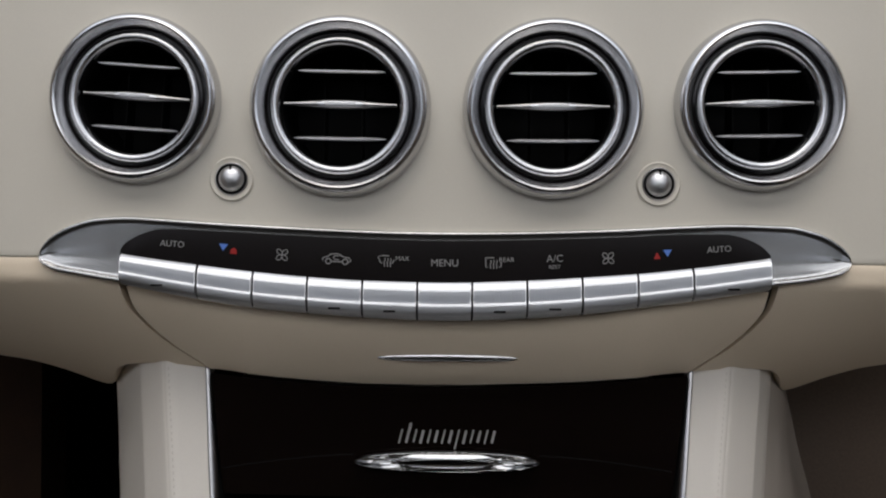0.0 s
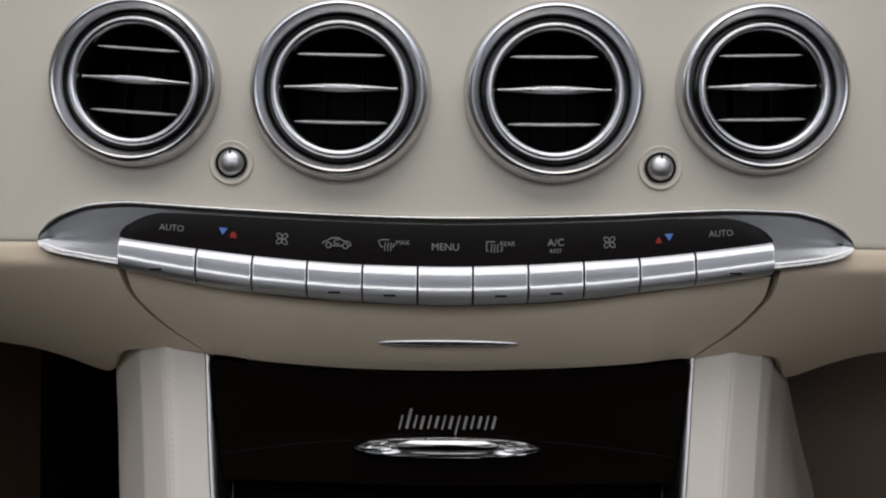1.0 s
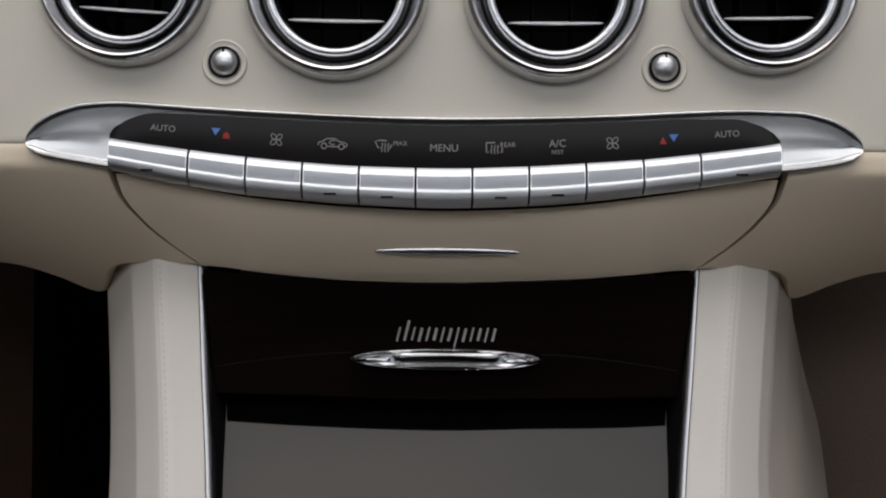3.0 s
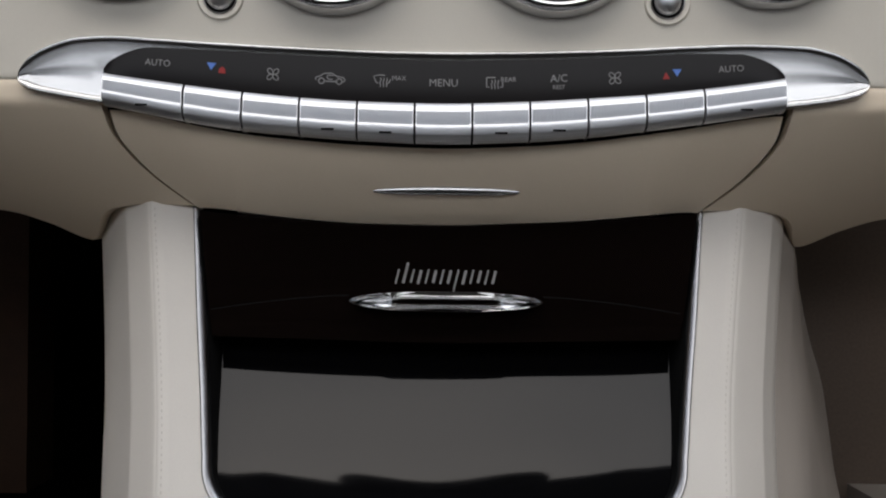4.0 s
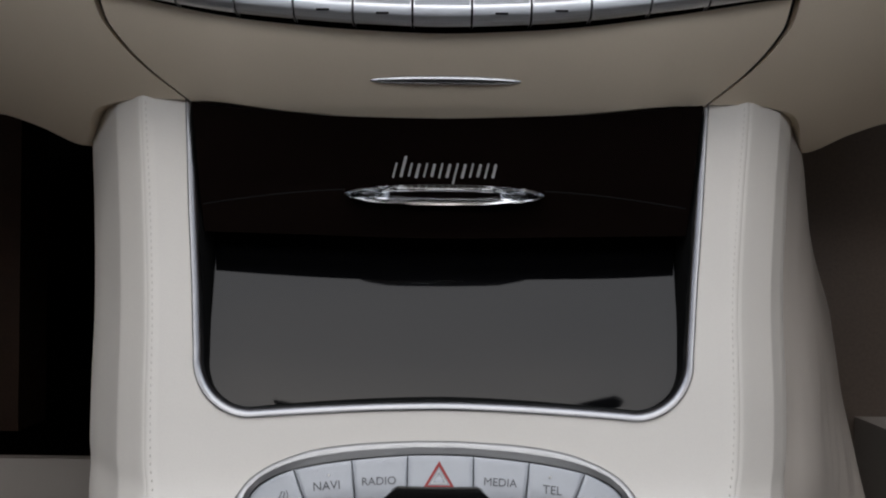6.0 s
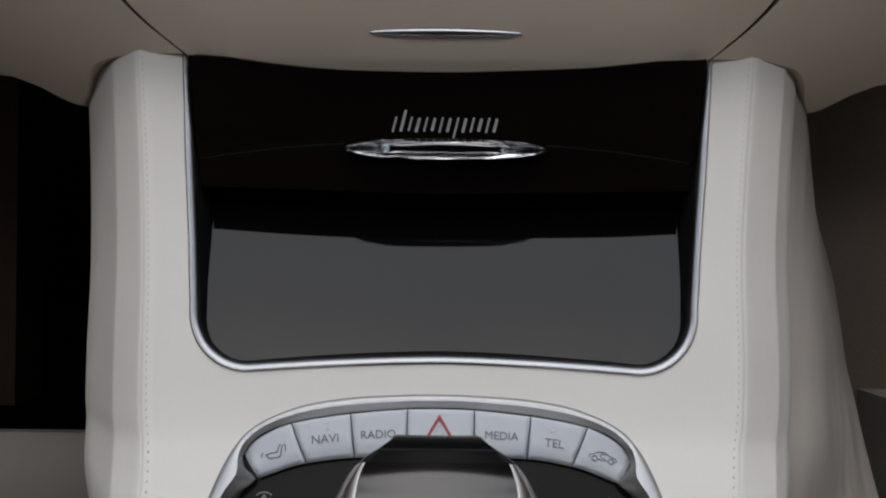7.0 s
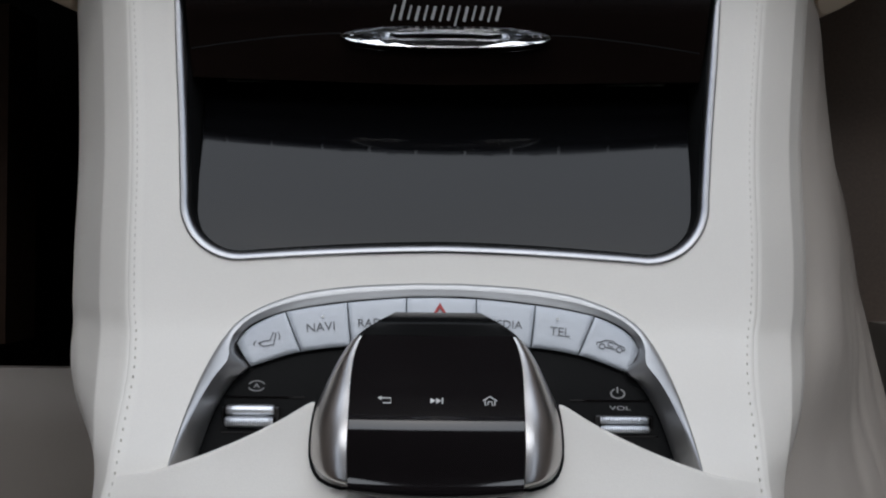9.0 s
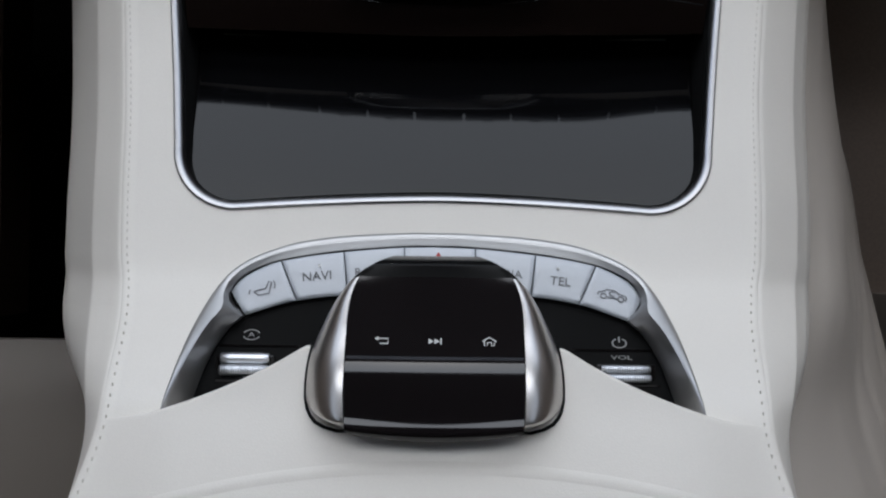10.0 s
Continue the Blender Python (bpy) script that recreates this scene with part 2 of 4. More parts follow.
def skirt(sign):
    def f(u, v):
        y_in = lerp(-6.0, -57.2, min(v, 1.0))
        x_in = drawer_side(min(y_in, -17)) + lerp(4.0, 2.1, min(v, 1.0))
        x = lerp(x_in, 331, max(u, 0) ** 1.3)
        xe = lerp(112.5 + 1.2, 331, max(u, 0) ** 1.3)
        low = skirt_low(-xe)
        y = lerp(-5.0, low, min(v, 1.0))
        d = dash_d(x, y)
        if v > 1:
            y, d = y + (v - 1) * 10, d + (v - 1) * 130
        if u < 0:
            x, d = x - 0.3, d + 7
        if v < 0.05:
            d += 0.9 if v <= 0 else 0.25
        return sign * x + lerp(lerp(2.2, 3.6, min(v, 1.0)), 1.5, max(u, 0)), y, d
    return f


for sign, side in ((-1, "driver"), (1, "passenger")):
    part("lower_skirt", sheet(skirt(sign), [-1] + steps(0, 1, 70), [0, 0.02] + steps(0.06, 0.97, 24) + [0.99, 1.0, 1.03, 1.08, 1.2]), DASH_LEATHER, dashboard, absolute=True)
core = sheet(lambda u, v: (u, v, dash_d(u, v) + 9), steps(-146, 149, 40), steps(-4, -55, 12))
part("gap_backing", core, BLACK_MATT, dashboard, absolute=True)

# ---- climate control panel ----
climate = thing("climate_control_panel", 1, -6, 416, "chrome framed climate panel with metal buttons on the dashboard", "control panel")
frame_top = curve_of((-176, -5.4), (-175.6, -3.0), (-174.4, -0.6), (-171, 3.4), (-162, 8.6), (-151, 11.7), (-137.5, 12.6), (-120, 11.7), (-95, 10.2), (-70, 9), (-45, 8), (-21, 7.3), (0, 7.1), (29, 7.5), (53, 8.2), (78, 9.2), (103, 10.7), (128, 11.7), (150, 11.1), (162.6, 8.5), (172.6, 3.3), (176.3, -0.6), (177.5, -2.8), (178, -4.8))
frame_low = curve_of((-176, -5.8), (-175.4, -7.4), (-173, -9.4), (-169.6, -11.0), (-157, -13.4), (-140, -16), (-107, -19), (0, -27), (110, -19), (143, -15.2), (160, -13.1), (172.7, -10.4), (176, -8.4), (177.5, -6.6), (178, -5.2))
FRAME_RIM = curve_of((0, -3.6), (0.25, 0.1), (0.6, 0.8), (1.2, 1.0), (1.9, 0.85), (2.6, 0.45), (3.2, 0.25), (4.6, 0.1), (6, -0.05), (8, -0.2), (11, -0.3))
RIM_STEPS = (0, 0.12, 0.25, 0.4, 0.6, 0.9, 1.2, 1.7, 2.2, 2.7, 3.2, 3.9, 4.6, 5.6)


def frame_skin(u, v):
    """v counts rows: the rim under the upper edge, the dished middle, the rim over the lower edge."""
    x = 1 + 177 * math.sin(u * math.pi / 2)
    lo, hi = frame_low(x), frame_top(x) + 0.5
    h = max(hi - lo, 0.05)
    k = min(1.0, h / 13)
    n = len(RIM_STEPS)
    if v < n:
        y = hi - RIM_STEPS[v] * k
    elif v < n + 5:
        y = lerp(hi - 5.6 * k, lo + 5.6 * k, (v - n + 1) / 6)
    else:
        y = lo + RIM_STEPS[2 * n + 4 - v] * k
    m = min(hi - y, y - lo)
    r = FRAME_RIM(m / max(k, 0.01))
    if y - lo < hi - y:
        r = 0.8 * r - 0.4
    lean = 0.06 * max(-6.0, min(14.0, y - 0.5 * (lo + hi)))
    return x, y, dash_d(x, 0) - 3.4 - r * max(k, 0.25) + lean


part("chrome_frame", sheet(frame_skin, steps(-1, 1, 160), range(2 * len(RIM_STEPS) + 5)), FRAME_CHROME, climate, "polished chrome frame with pointed wings", True)
face_top = curve_of((-140, -1.2), (-138.5, 1.0), (-136, 2.7), (-130, 5.7), (-122, 7.6), (-95, 6.7), (-70, 5.5), (-45, 4.5), (-21, 3.8), (0, 3.5), (29, 4), (53, 4.8), (78, 5.9), (103, 7.2), (122.7, 7.4), (132.6, 5.2), (138.8, 2.1), (141, 0.2), (142.3, -1.4))
FACE_D = 412.6


def face_skin(u, v):
    x = lerp(-140, 142.3, u)
    e = max(0, v - 1) + max(0, -v)
    return x, lerp(face_top(x), button_low(x) + 1.0, min(max(v, 0), 1)), FACE_D + e * 40 - 0.8 * math.sin(math.pi * min(max(v, 0), 1))


face = part("black_face", sheet(face_skin, steps(0, 1, 120), [-0.1, 0, 0.03] + steps(0.1, 1, 8) + [1.1]), BLACK_FACE, climate, "glossy black legend strip", True)

EDGES = (-140, -106.3, -82.2, -58.6, -34.8, -11, 12.8, 36.6, 60.5, 84.5, 108.4, 142.4)
BUTTON_ROLL = curve_of((0, -0.6), (0.05, 0.9), (0.12, 2.2), (0.2, 3.1), (0.28, 3.6), (0.58, 4.0), (0.61, 4.35), (0.66, 4.4), (0.74, 4.25), (0.84, 3.9), (0.87, 3.5), (0.9, 2.6), (0.93, 2.3), (1, -0.6))
MARKED = (0, 3, 4, 6, 7, 10)
for i, (xa, xb) in enumerate(zip(EDGES, EDGES[1:])):
    def skin(u, v, xa=xa, xb=xb):
        x = lerp(xa + 0.5, xb - 0.5, min(max(u, 0), 1))
        e = 7.0 if (u < 0 or u > 1) else 0
        return x, lerp(button_top(x), button_low(x), v), FACE_D + 0.3 - BUTTON_ROLL(v) + e
    b = part("button", sheet(skin, [-0.01] + steps(0, 1, 8) + [1.01], [0, 0.03, 0.06, 0.1, 0.15, 0.2, 0.28, 0.4, 0.5, 0.58, 0.6, 0.62, 0.65, 0.68, 0.74, 0.8, 0.86, 0.9, 0.93, 0.97, 1]), ALU, climate, "silver rocker button with a ribbed band", True)
    ribs = bmesh.new()
    n = round((xb - xa) / 0.62)
    for k in range(n):
        x = lerp(xa + 0.9, xb - 0.9, (k + 0.5) / n)
        for v0, v1 in ((0.27, 0.57), (0.90, 0.965)):
            y0, y1 = lerp(button_top(x), button_low(x), v0), lerp(button_top(x), button_low(x), v1)
            da, db = FACE_D + 0.3 - BUTTON_ROLL(v0), FACE_D + 0.3 - BUTTON_ROLL(v1)
            q = [ribs.verts.new(lay(x - 0.25, y0, da + 0.05)), ribs.verts.new(lay(x, y0, da - 0.38)), ribs.verts.new(lay(x + 0.25, y0, da + 0.05)),
                 ribs.verts.new(lay(x - 0.25, y1, db + 0.05)), ribs.verts.new(lay(x, y1, db - 0.38)), ribs.verts.new(lay(x + 0.25, y1, db + 0.05))]
            ribs.faces.new((q[0], q[1], q[4], q[3]))
            ribs.faces.new((q[1], q[2], q[5], q[4]))
    part("ribbing", ribs, ALU_MATT, b, "finely ribbed grip band", True, False, "stuff")
    if i in MARKED:
        x = (xa + xb) / 2
        y = lerp(button_top(x), button_low(x), 0.79)
        d = FACE_D + 0.3 - BUTTON_ROLL(0.79)
        bm = box(bmesh.new(), x - 2.6, x + 2.6, y - 0.45, y + 0.45, d - 0.25, d + 0.5)
        soften(part("indicator_slot", bm, BLACK_MATT, b, "dark indicator slot", True), 0.2)


def legend(bm, x, y, mat, label="", turn=0.0, d=None, parent=None, name="legend", tip=0.0):
    """Print on a face: the drawing is centred at 0, 0."""
    dd = (FACE_D - 1.05) if d is None else d
    bm.transform(Matrix.Translation(lay(x, y, dd)) @ Euler((radians(tip), 0, radians(turn))).to_matrix().to_4x4())
    return part(name, bm, mat, parent or climate, label, True, False)


def fan_icon(r=2.7):
    bm = bmesh.new()
    for k in range(4):
        a = radians(45 + 90 * k)
        c, s = math.cos(a), math.sin(a)
        pts = []
        for j in range(14):
            w = 2 * math.pi * j / 14
            px, py = r * 0.62 + r * 0.5 * math.cos(w), r * 0.34 * math.sin(w)
            pts.append((px * c - py * s, px * s + py * c))
        stroke(bm, pts, 0.38, True)
    return bm


def car_icon(s=1.0):
    bm = bmesh.new()
    stroke(bm, [(x * s, y * s) for x, y in ((-6, -0.9), (-6, 0.3), (-4.4, 0.7), (-2.6, 2.0), (0.6, 2.2), (2.6, 1.0), (5.4, 0.5), (6.1, -0.3), (5.8, -1.1), (4.9, -1.2))], 0.42 * s)
    stroke(bm, [(-2.1 * s, -1.2 * s), (2.3 * s, -1.2 * s)], 0.42 * s)
    for cx in (-3.6, 3.7):
        stroke(bm, arc(cx * s, -1.1 * s, 1.15 * s, 1.15 * s, 0, 337.5, 15), 0.42 * s, True)
    stroke(bm, arc(0.2 * s, 0.5 * s, 1.6 * s, 0.9 * s, 60, 300, 10), 0.36 * s)
    return bm


def heat_icon(rear):
    bm = bmesh.new()
    if rear:
        stroke(bm, [(-3.4, 2.4), (0.3, 2.4)], 0.42)
        stroke(bm, [(-3.4, 2.4), (-3.4, -1.6), (-2.3, -1.6)], 0.42)
        stroke(bm, [(2.2, -1.6), (3.2, -1.6), (3.2, 0.6)], 0.42)
    else:
        stroke(bm, [(0.6, 2.4), (-2, 2.5), (-4.2, 1.9), (-3.0, -0.6), (-2.2, -0.9)], 0.42)
        stroke(bm, [(1.6, -0.9), (2.2, -0.6), (2.9, 0.9)], 0.42)
    for k in (-1.3, 0, 1.3):
        stroke(bm, [(k, 1.4), (k + 0.3, 0.6), (k - 0.2, -0.5), (k + 0.1, -1.6), (k, -2.4)], 0.36)
    return bm


legend(words("AUTO", 3.8), -117.3, 1.0, PRINT_DIM, turn=-4)
legend(poly(bmesh.new(), [(-1.9, 1.5), (1.9, 1.5), (0, -1.5)]), -95.2, -0.2, BLUE, "blue cooling arrow", -5)
legend(poly(bmesh.new(), [(-1.5, -1.3), (1.5, -1.3), (1.2, 0.6), (0, 1.5), (-1.2, 0.6)]), -90.7, -1.7, RED, "red heating arrow", -5)
legend(fan_icon(), -69.7, -3.2, PRINT_DIM, turn=-4)
legend(car_icon(), -46.0, -4.7, PRINT_DIM, turn=-2)
legend(heat_icon(False), -24.0, -5.6, PRINT_DIM, turn=-2)
legend(words("MAX", 2.8), -17.6, -4.4, PRINT_DIM)
legend(words("MENU", 4.4), 0.8, -6.2, PRINT_DIM)
legend(heat_icon(True), 22.0, -6.0, PRINT_DIM, turn=1)
legend(words("REAR", 2.8), 27.6, -4.5, PRINT_DIM, turn=1)
legend(words("A/C", 4.4), 48.5, -3.8, PRINT_DIM, turn=2)
legend(words("REST", 2.4), 48.5, -7.4, PRINT_DIM, turn=2)
legend(fan_icon(), 71.6, -3.3, PRINT_DIM, turn=3)
legend(poly(bmesh.new(), [(-1.5, -1.3), (1.5, -1.3), (0, 1.7)]), 92.8, -2.2, RED, "red heating arrow", 3)
legend(poly(bmesh.new(), [(-1.9, 1.5), (1.9, 1.5), (0, -1.5)]), 97.3, -0.9, BLUE, "blue cooling arrow", 3)
legend(words("AUTO", 3.8), 119.7, 0.9, PRINT_DIM, turn=4)

# ---- storage drawer under the climate panel ----
drawer = thing("storage_drawer", 2, -40, 430, "cream leather storage drawer lid, closed, below the buttons", "drawer")


def drawer_skin(u, v):
    w = min(max(v, 0.0), 1.0)
    t = min(max(u, -1.0), 1.0)
    half = drawer_side(lerp(-17.6, -57.2, w))
    x = lerp(2.2, 3.6, w) + t * half
    xt = 1.8 + t * 141
    top, low = button_low(xt) - 0.9, drawer_low(1.8 + t * 113)
    side = lerp(-17.6, -57.2, w)
    y = lerp(top, low, w)
    y = lerp(y, side, abs(t) ** 8)
    d = dash_d(x, y) - 0.3
    if v < 0:
        d += 5
    if v > 1:
        y, d = y + (v - 1) * 8, d + (v - 1) * 120
    if abs(u) > 1:
        d += 5
    return x, y, d


part("lid", sheet(drawer_skin, [-1.01] + steps(-1, 1, 110) + [1.01], [-0.1] + steps(0, 0.94, 22) + [0.97, 0.99, 1.0, 1.02, 1.06, 1.15]), DASH_LEATHER, drawer, absolute=True)


def handle_skin(u, v):
    x = 2.6 + 32.2 * u
    w = 2.3 * math.sqrt(max(0.0, 1 - abs(u) ** 2.6)) + 0.05
    y = -49.6 + w * math.cos(v) + 0.6 * math.cos(u * 1.5)
    return x, y, dash_d(2, -49.5) + 0.3 - 2.2 * math.sqrt(max(0.0, 1 - u * u)) * math.sin(v) - 0.2


part("handle", sheet(handle_skin, [math.sin(a) for a in steps(-1.57, 1.57, 40)], steps(-0.15, math.pi + 0.15, 12)), CHROME, drawer, "slim chrome pull strip", True)

# ---- round air vents ----


def air_vent():
    ob = thing("air_vent", 0, 0, 414, "round chrome air vent with black interior, set in the dashboard", "air vent", "round dashboard vents")
    part("outer_ring", lathe([(39.6, -3), (39.4, 0.4), (39.0, 2.6), (38.3, 4.6), (37.5, 6.0), (36.7, 6.9), (35.9, 7.2), (35.1, 6.9), (34.8, 6.2), (34.2, 5.2), (33.4, 3.6), (32.6, 2.6), (32.4, 0.5)], 96), RING_STEEL, ob, "rounded satin chrome ring")
    part("groove", lathe([(32.7, 2.4), (32.0, 0.8), (31.2, 0.2), (30.4, 0.2), (29.6, 0.6)], 72), BLACK_GLOSS, ob, "black recessed groove")
    part("inner_ring", lathe([(30.4, -0.4), (30.2, 2.2), (29.5, 3.6), (28.6, 4.1), (27.6, 4.0), (26.8, 3.4), (26.2, 2.4), (25.9, 0.4), (25.9, -6)], 96), RING_STEEL, ob, "narrow bright chrome ring")
    part("barrel", lathe([(25.9, -5), (25.7, -24), (24.5, -40), (0.01, -40)], 48), VENT_BLACK, ob, "black air duct")
    for x in (-8.5, 8.5):
        bm = box(bmesh.new(), x - 0.4, x + 0.4, -22, 22, 14, 26)
        soften(part("vane", bm, VENT_BLACK, ob, "black upright vane"), 0.3)
    for y in (15.5, -13.9):
        half = math.sqrt(25.9 ** 2 - y * y) - 1.6
        bm = sheet(lambda u, v: (half * v, y + 0.95 * (1 - 0.9 * abs(v) ** 12) * math.cos(u), 2.2 - 1.1 * math.sin(u)), [2 * math.pi * i / 10 for i in range(10)], steps(-1, 1, 24), True)
        part("slat", bm, SATIN, ob, "thin chrome slat")
        part("slat_blade", box(bmesh.new(), -half, half, y - 0.55, y + 0.55, 2.6, 15), VENT_BLACK, ob, "black slat blade")
    bm = sheet(lambda u, v: (24.6 * v, 0.9 + (0.75 + 1.35 * max(0.0, math.cos(v * 1.7)) ** 1.3) * math.cos(u), 1.2 - (1.2 + 1.4 * max(0.0, math.cos(v * 1.7))) * math.sin(u)), [2 * math.pi * i / 14 for i in range(14)], steps(-1, 1, 36), True)
    part("centre_slat", bm, SATIN, ob, "lens-shaped chrome slat")
    bm = sheet(lambda u, v: (10.5 * v, 0.9 + 1.45 * math.sqrt(max(0.0, 1 - abs(v) ** 3)) * math.cos(u), -0.9 - 1.0 * math.sqrt(max(0.0, 1 - v * v)) * math.sin(u)), [2 * math.pi * i / 12 for i in range(12)], steps(-1, 1, 24), True)
    tab = part("thumb_tab", bm, ALU, ob, "small ribbed adjusting tab")
    bm = bmesh.new()
    for k in range(22):
        x = -6.5 + 13 * k / 21
        box(bm, x - 0.16, x + 0.16, 0.15, 1.65, -2.1, -1.3)
    part("ribbing", bm, SATIN, tab, "fine grip ribs", kind="stuff", smooth=False)
    return ob


first_vent = air_vent()
vents = [first_vent] + [copy_thing(first_vent, Matrix()) for _ in VENTS[1:]]
for v, (x, y, k, turn) in zip(vents, VENTS):
    m = Matrix.Translation(lay(x, y, 413.5)) @ Matrix.Rotation(radians(-turn), 4, "Z") @ Matrix.Scale(k, 4)
    v.matrix_basis = BASE @ m

# ---- air flow knobs ----


def air_knob():
    ob = thing("airflow_regulator", 0, 0, 416, "small silver ball regulator in a leather collar on the dashboard", "regulator", "dashboard ball knobs")
    part("collar", lathe([(9.9, -0.6), (9.6, 0.4), (9.1, 0.7), (8.5, 0.45), (8.0, 0.35), (7.2, 0.3), (6.9, -0.8)], 64), DASH_UPPER, ob, "raised leather collar")
    part("seat_ring", lathe([(7.3, -0.8), (7.2, 0.7), (6.9, 1.0), (6.6, 0.7), (6.5, -1.0)], 48), SATIN, ob, "dark metal seat ring")
    part("gap_ring", lathe([(6.7, 0.8), (6.2, 0.6), (5.2, 0.5)], 48), BLACK_MATT, ob, "black gap round the ball")
    part("ball", lathe([(5.75, -1.5), (5.75, 0.4), (5.3, 1.8), (4.3, 3.0), (3.0, 3.9), (1.5, 4.4), (0.01, 4.5)], 48), BALL, ob, "satin silver ball")
    bm = box(bmesh.new(), -0.35, 0.35, 3.0, 5.5, -3.4, -0.5)
    part("notch", bm, BLACK_MATT, ob, "dark pointer notch")
    return ob


knob_a = air_knob()
knob_a.matrix_basis = BASE @ Matrix.Translation(lay(-92.8, 29.8, 416))
copy_thing(knob_a, BASE @ Matrix.Translation(lay(94.1, 29.4, 416)))
# ---- centre console ----
console = thing("centre_console", 2, -190, 420, "cream leather centre console with stitched edges", "console")
skin_d = curve_of((-520, 246), (-345, 306), (-300, 325.5), (-270, 341), (-252, 351.5), (-243, 361), (-233, 374), (-223, 387), (-212, 397.5), (-200, 403.5), (-181, 411), (-135, 428), (-90, 441), (-56, 450), (-20, 462))
tray_d = curve_of((-300, 352), (-252, 379), (-233, 389.5), (-212, 399.5), (-196, 406), (-181, 411))
seam_half = curve_of((-520, 156), (-345, 131), (-300, 113.5), (-277, 107.0), (-256, 103.0), (-237, 106), (-215, 112.6), (-205, 115.5), (-149, 122.4), (-102, 128.6), (-56, 135), (-20, 139))
mid_x = curve_of((-520, 0.8), (-345, 0.8), (-283, 1.0), (-205, 2.6), (-56, 3.5), (-20, 3.7))
panel_half = curve_of((-189, 97.0), (-160, 102.4), (-140, 105.1), (-102, 110.2), (-60, 115.0), (-20, 120.2))


def in_panel(x, y):
    """How far inside the wood panel's opening, in mm (negative: outside)."""
    ax = abs(x - mid_x(y))
    side = panel_half(y) - ax
    low_edge = -185.0 - 3.7 * min(1.0, ax / 75) ** 1.6
    low = y - low_edge
    r = 24
    if side < r and low < r:
        return r - math.hypot(r - side, r - low)
    return min(side, low)


OUT = [(84.3, -253.5), (83.4, -242), (82.0, -231), (79.2, -221), (74.2, -212.2), (69, -207.8), (62, -204.2), (47.5, -199.7), (28, -197.3), (8, -196.3)]
INN = [(82.0, -256), (78.3, -242.5), (75, -235.2), (71.3, -230), (67.2, -226.4), (71.6, -222.4), (73.1, -219.2), (71.5, -215.5), (68, -212), (57, -207.3), (34.6, -203.4), (13, -201.5), (8, -201.2)]


def smooth_line(pts, n):
    s = [0.0]
    for a, b in zip(pts, pts[1:]):
        s.append(s[-1] + math.hypot(a[0] - b[0], a[1] - b[1]))
    fx, fy = curve_of(*zip(s, [p[0] for p in pts])), curve_of(*zip(s, [p[1] for p in pts]))
    return [(fx(s[-1] * k / n), fy(s[-1] * k / n)) for k in range(n + 1)]


def both(pts, n):
    half = smooth_line(pts, n)
    return [(0.8 - x, y) for x, y in half] + [(0.8 + x, y) for x, y in reversed(half)]


out_line, inn_line = both(OUT, 44), both(INN, 44)
RING = np.array(both(OUT, 160))


def in_ring(x, y):
    """How far inside the tray's rim, in mm (negative: outside)."""
    a, ab = RING[:-1], RING[1:] - RING[:-1]
    p = np.array((x, y)) - a
    t = np.clip((p * ab).sum(1) / np.maximum((ab * ab).sum(1), 1e-9), 0, 1)[:, None]
    near = np.sqrt((((p - ab * t) ** 2).sum(1)).min())
    if abs(x - 0.8) >= 84.3:
        return -near
    if y < -253.5:
        return min(near, 84.3 - abs(x - 0.8))
    return near if y < np.interp(x, RING[:, 0], RING[:, 1]) else -near


def sink(a, lo, hi):
    t = min(1.0, max(0.0, (a - lo) / (hi - lo)))
    return t * t * (3 - 2 * t)


def seam_x(sign, y):
    """Where the sewn edge runs; the passenger's side is a little narrower towards the dashboard."""
    return mid_x(y) + sign * (seam_half(y) - (1.6 * sink(y, -195, -130) if sign > 0 else 0.0))


def console_skin(u, y):
    c = mid_x(y)
    h = abs(seam_x(math.copysign(1, u), y) - c)
    if abs(u) <= 1:
        x = c + u * h
        d = skin_d(y)
        d += 75 * sink(in_panel(x, y), 1.5, 3.4)
        if -262 < y < -190 or (y <= -262 and abs(x) < 70):
            d += 45 * sink(in_ring(x, y), 1.2, 2.6)
        d -= 0.35 * sink(abs(u), 0.965, 0.98)
        d += 0.3 * math.exp(-((1 - abs(u)) * h / 0.55) ** 2)
        return x, y, d
    o = (abs(u) - 1) * 100
    rows, near = SIDES[u > 0], lerp(1.0, 0.22, sink(-y, 222, 285))
    out, drop = np.interp(o, rows[0], rows[1]), np.interp(o, rows[0], rows[2])
    groove = 0.65 * math.exp(-(o / 0.9) ** 2)
    return c + math.copysign(h + out * near, u), y, skin_d(y) - 0.35 + drop + groove


# two facets below the sewn edge, driver's and passenger's side: steps, outwards, downwards
SIDES = (((0, 2, 13, 14, 15, 18, 45, 50, 55, 90), (0, 2.1, 13.9, 14.9, 15.7, 18.0, 39.5, 41.8, 42.8, 44), (0, 1.5, 11.1, 12.0, 13.0, 16.6, 49, 56, 75, 140)),
         ((0, 2, 13, 14, 15, 18, 30, 36, 45, 90), (0, 2.5, 16.6, 17.8, 18.6, 20.4, 28.5, 30.5, 31.5, 34), (0, 1.5, 11.1, 12.0, 13.0, 15.8, 27, 35, 52, 140)))
SIDE_STEPS = (0.35, 0.8, 1.4, 2, 5, 9, 13, 13.5, 14, 14.5, 15, 16.5, 18, 24, 30, 36, 45, 50, 55, 90)
us = [-1 - o / 100 for o in reversed(SIDE_STEPS)] + [-1, -0.997, -0.994, -0.991] + steps(-0.987, 0.987, 186) + [0.991, 0.994, 0.997, 1] + [1 + o / 100 for o in SIDE_STEPS]
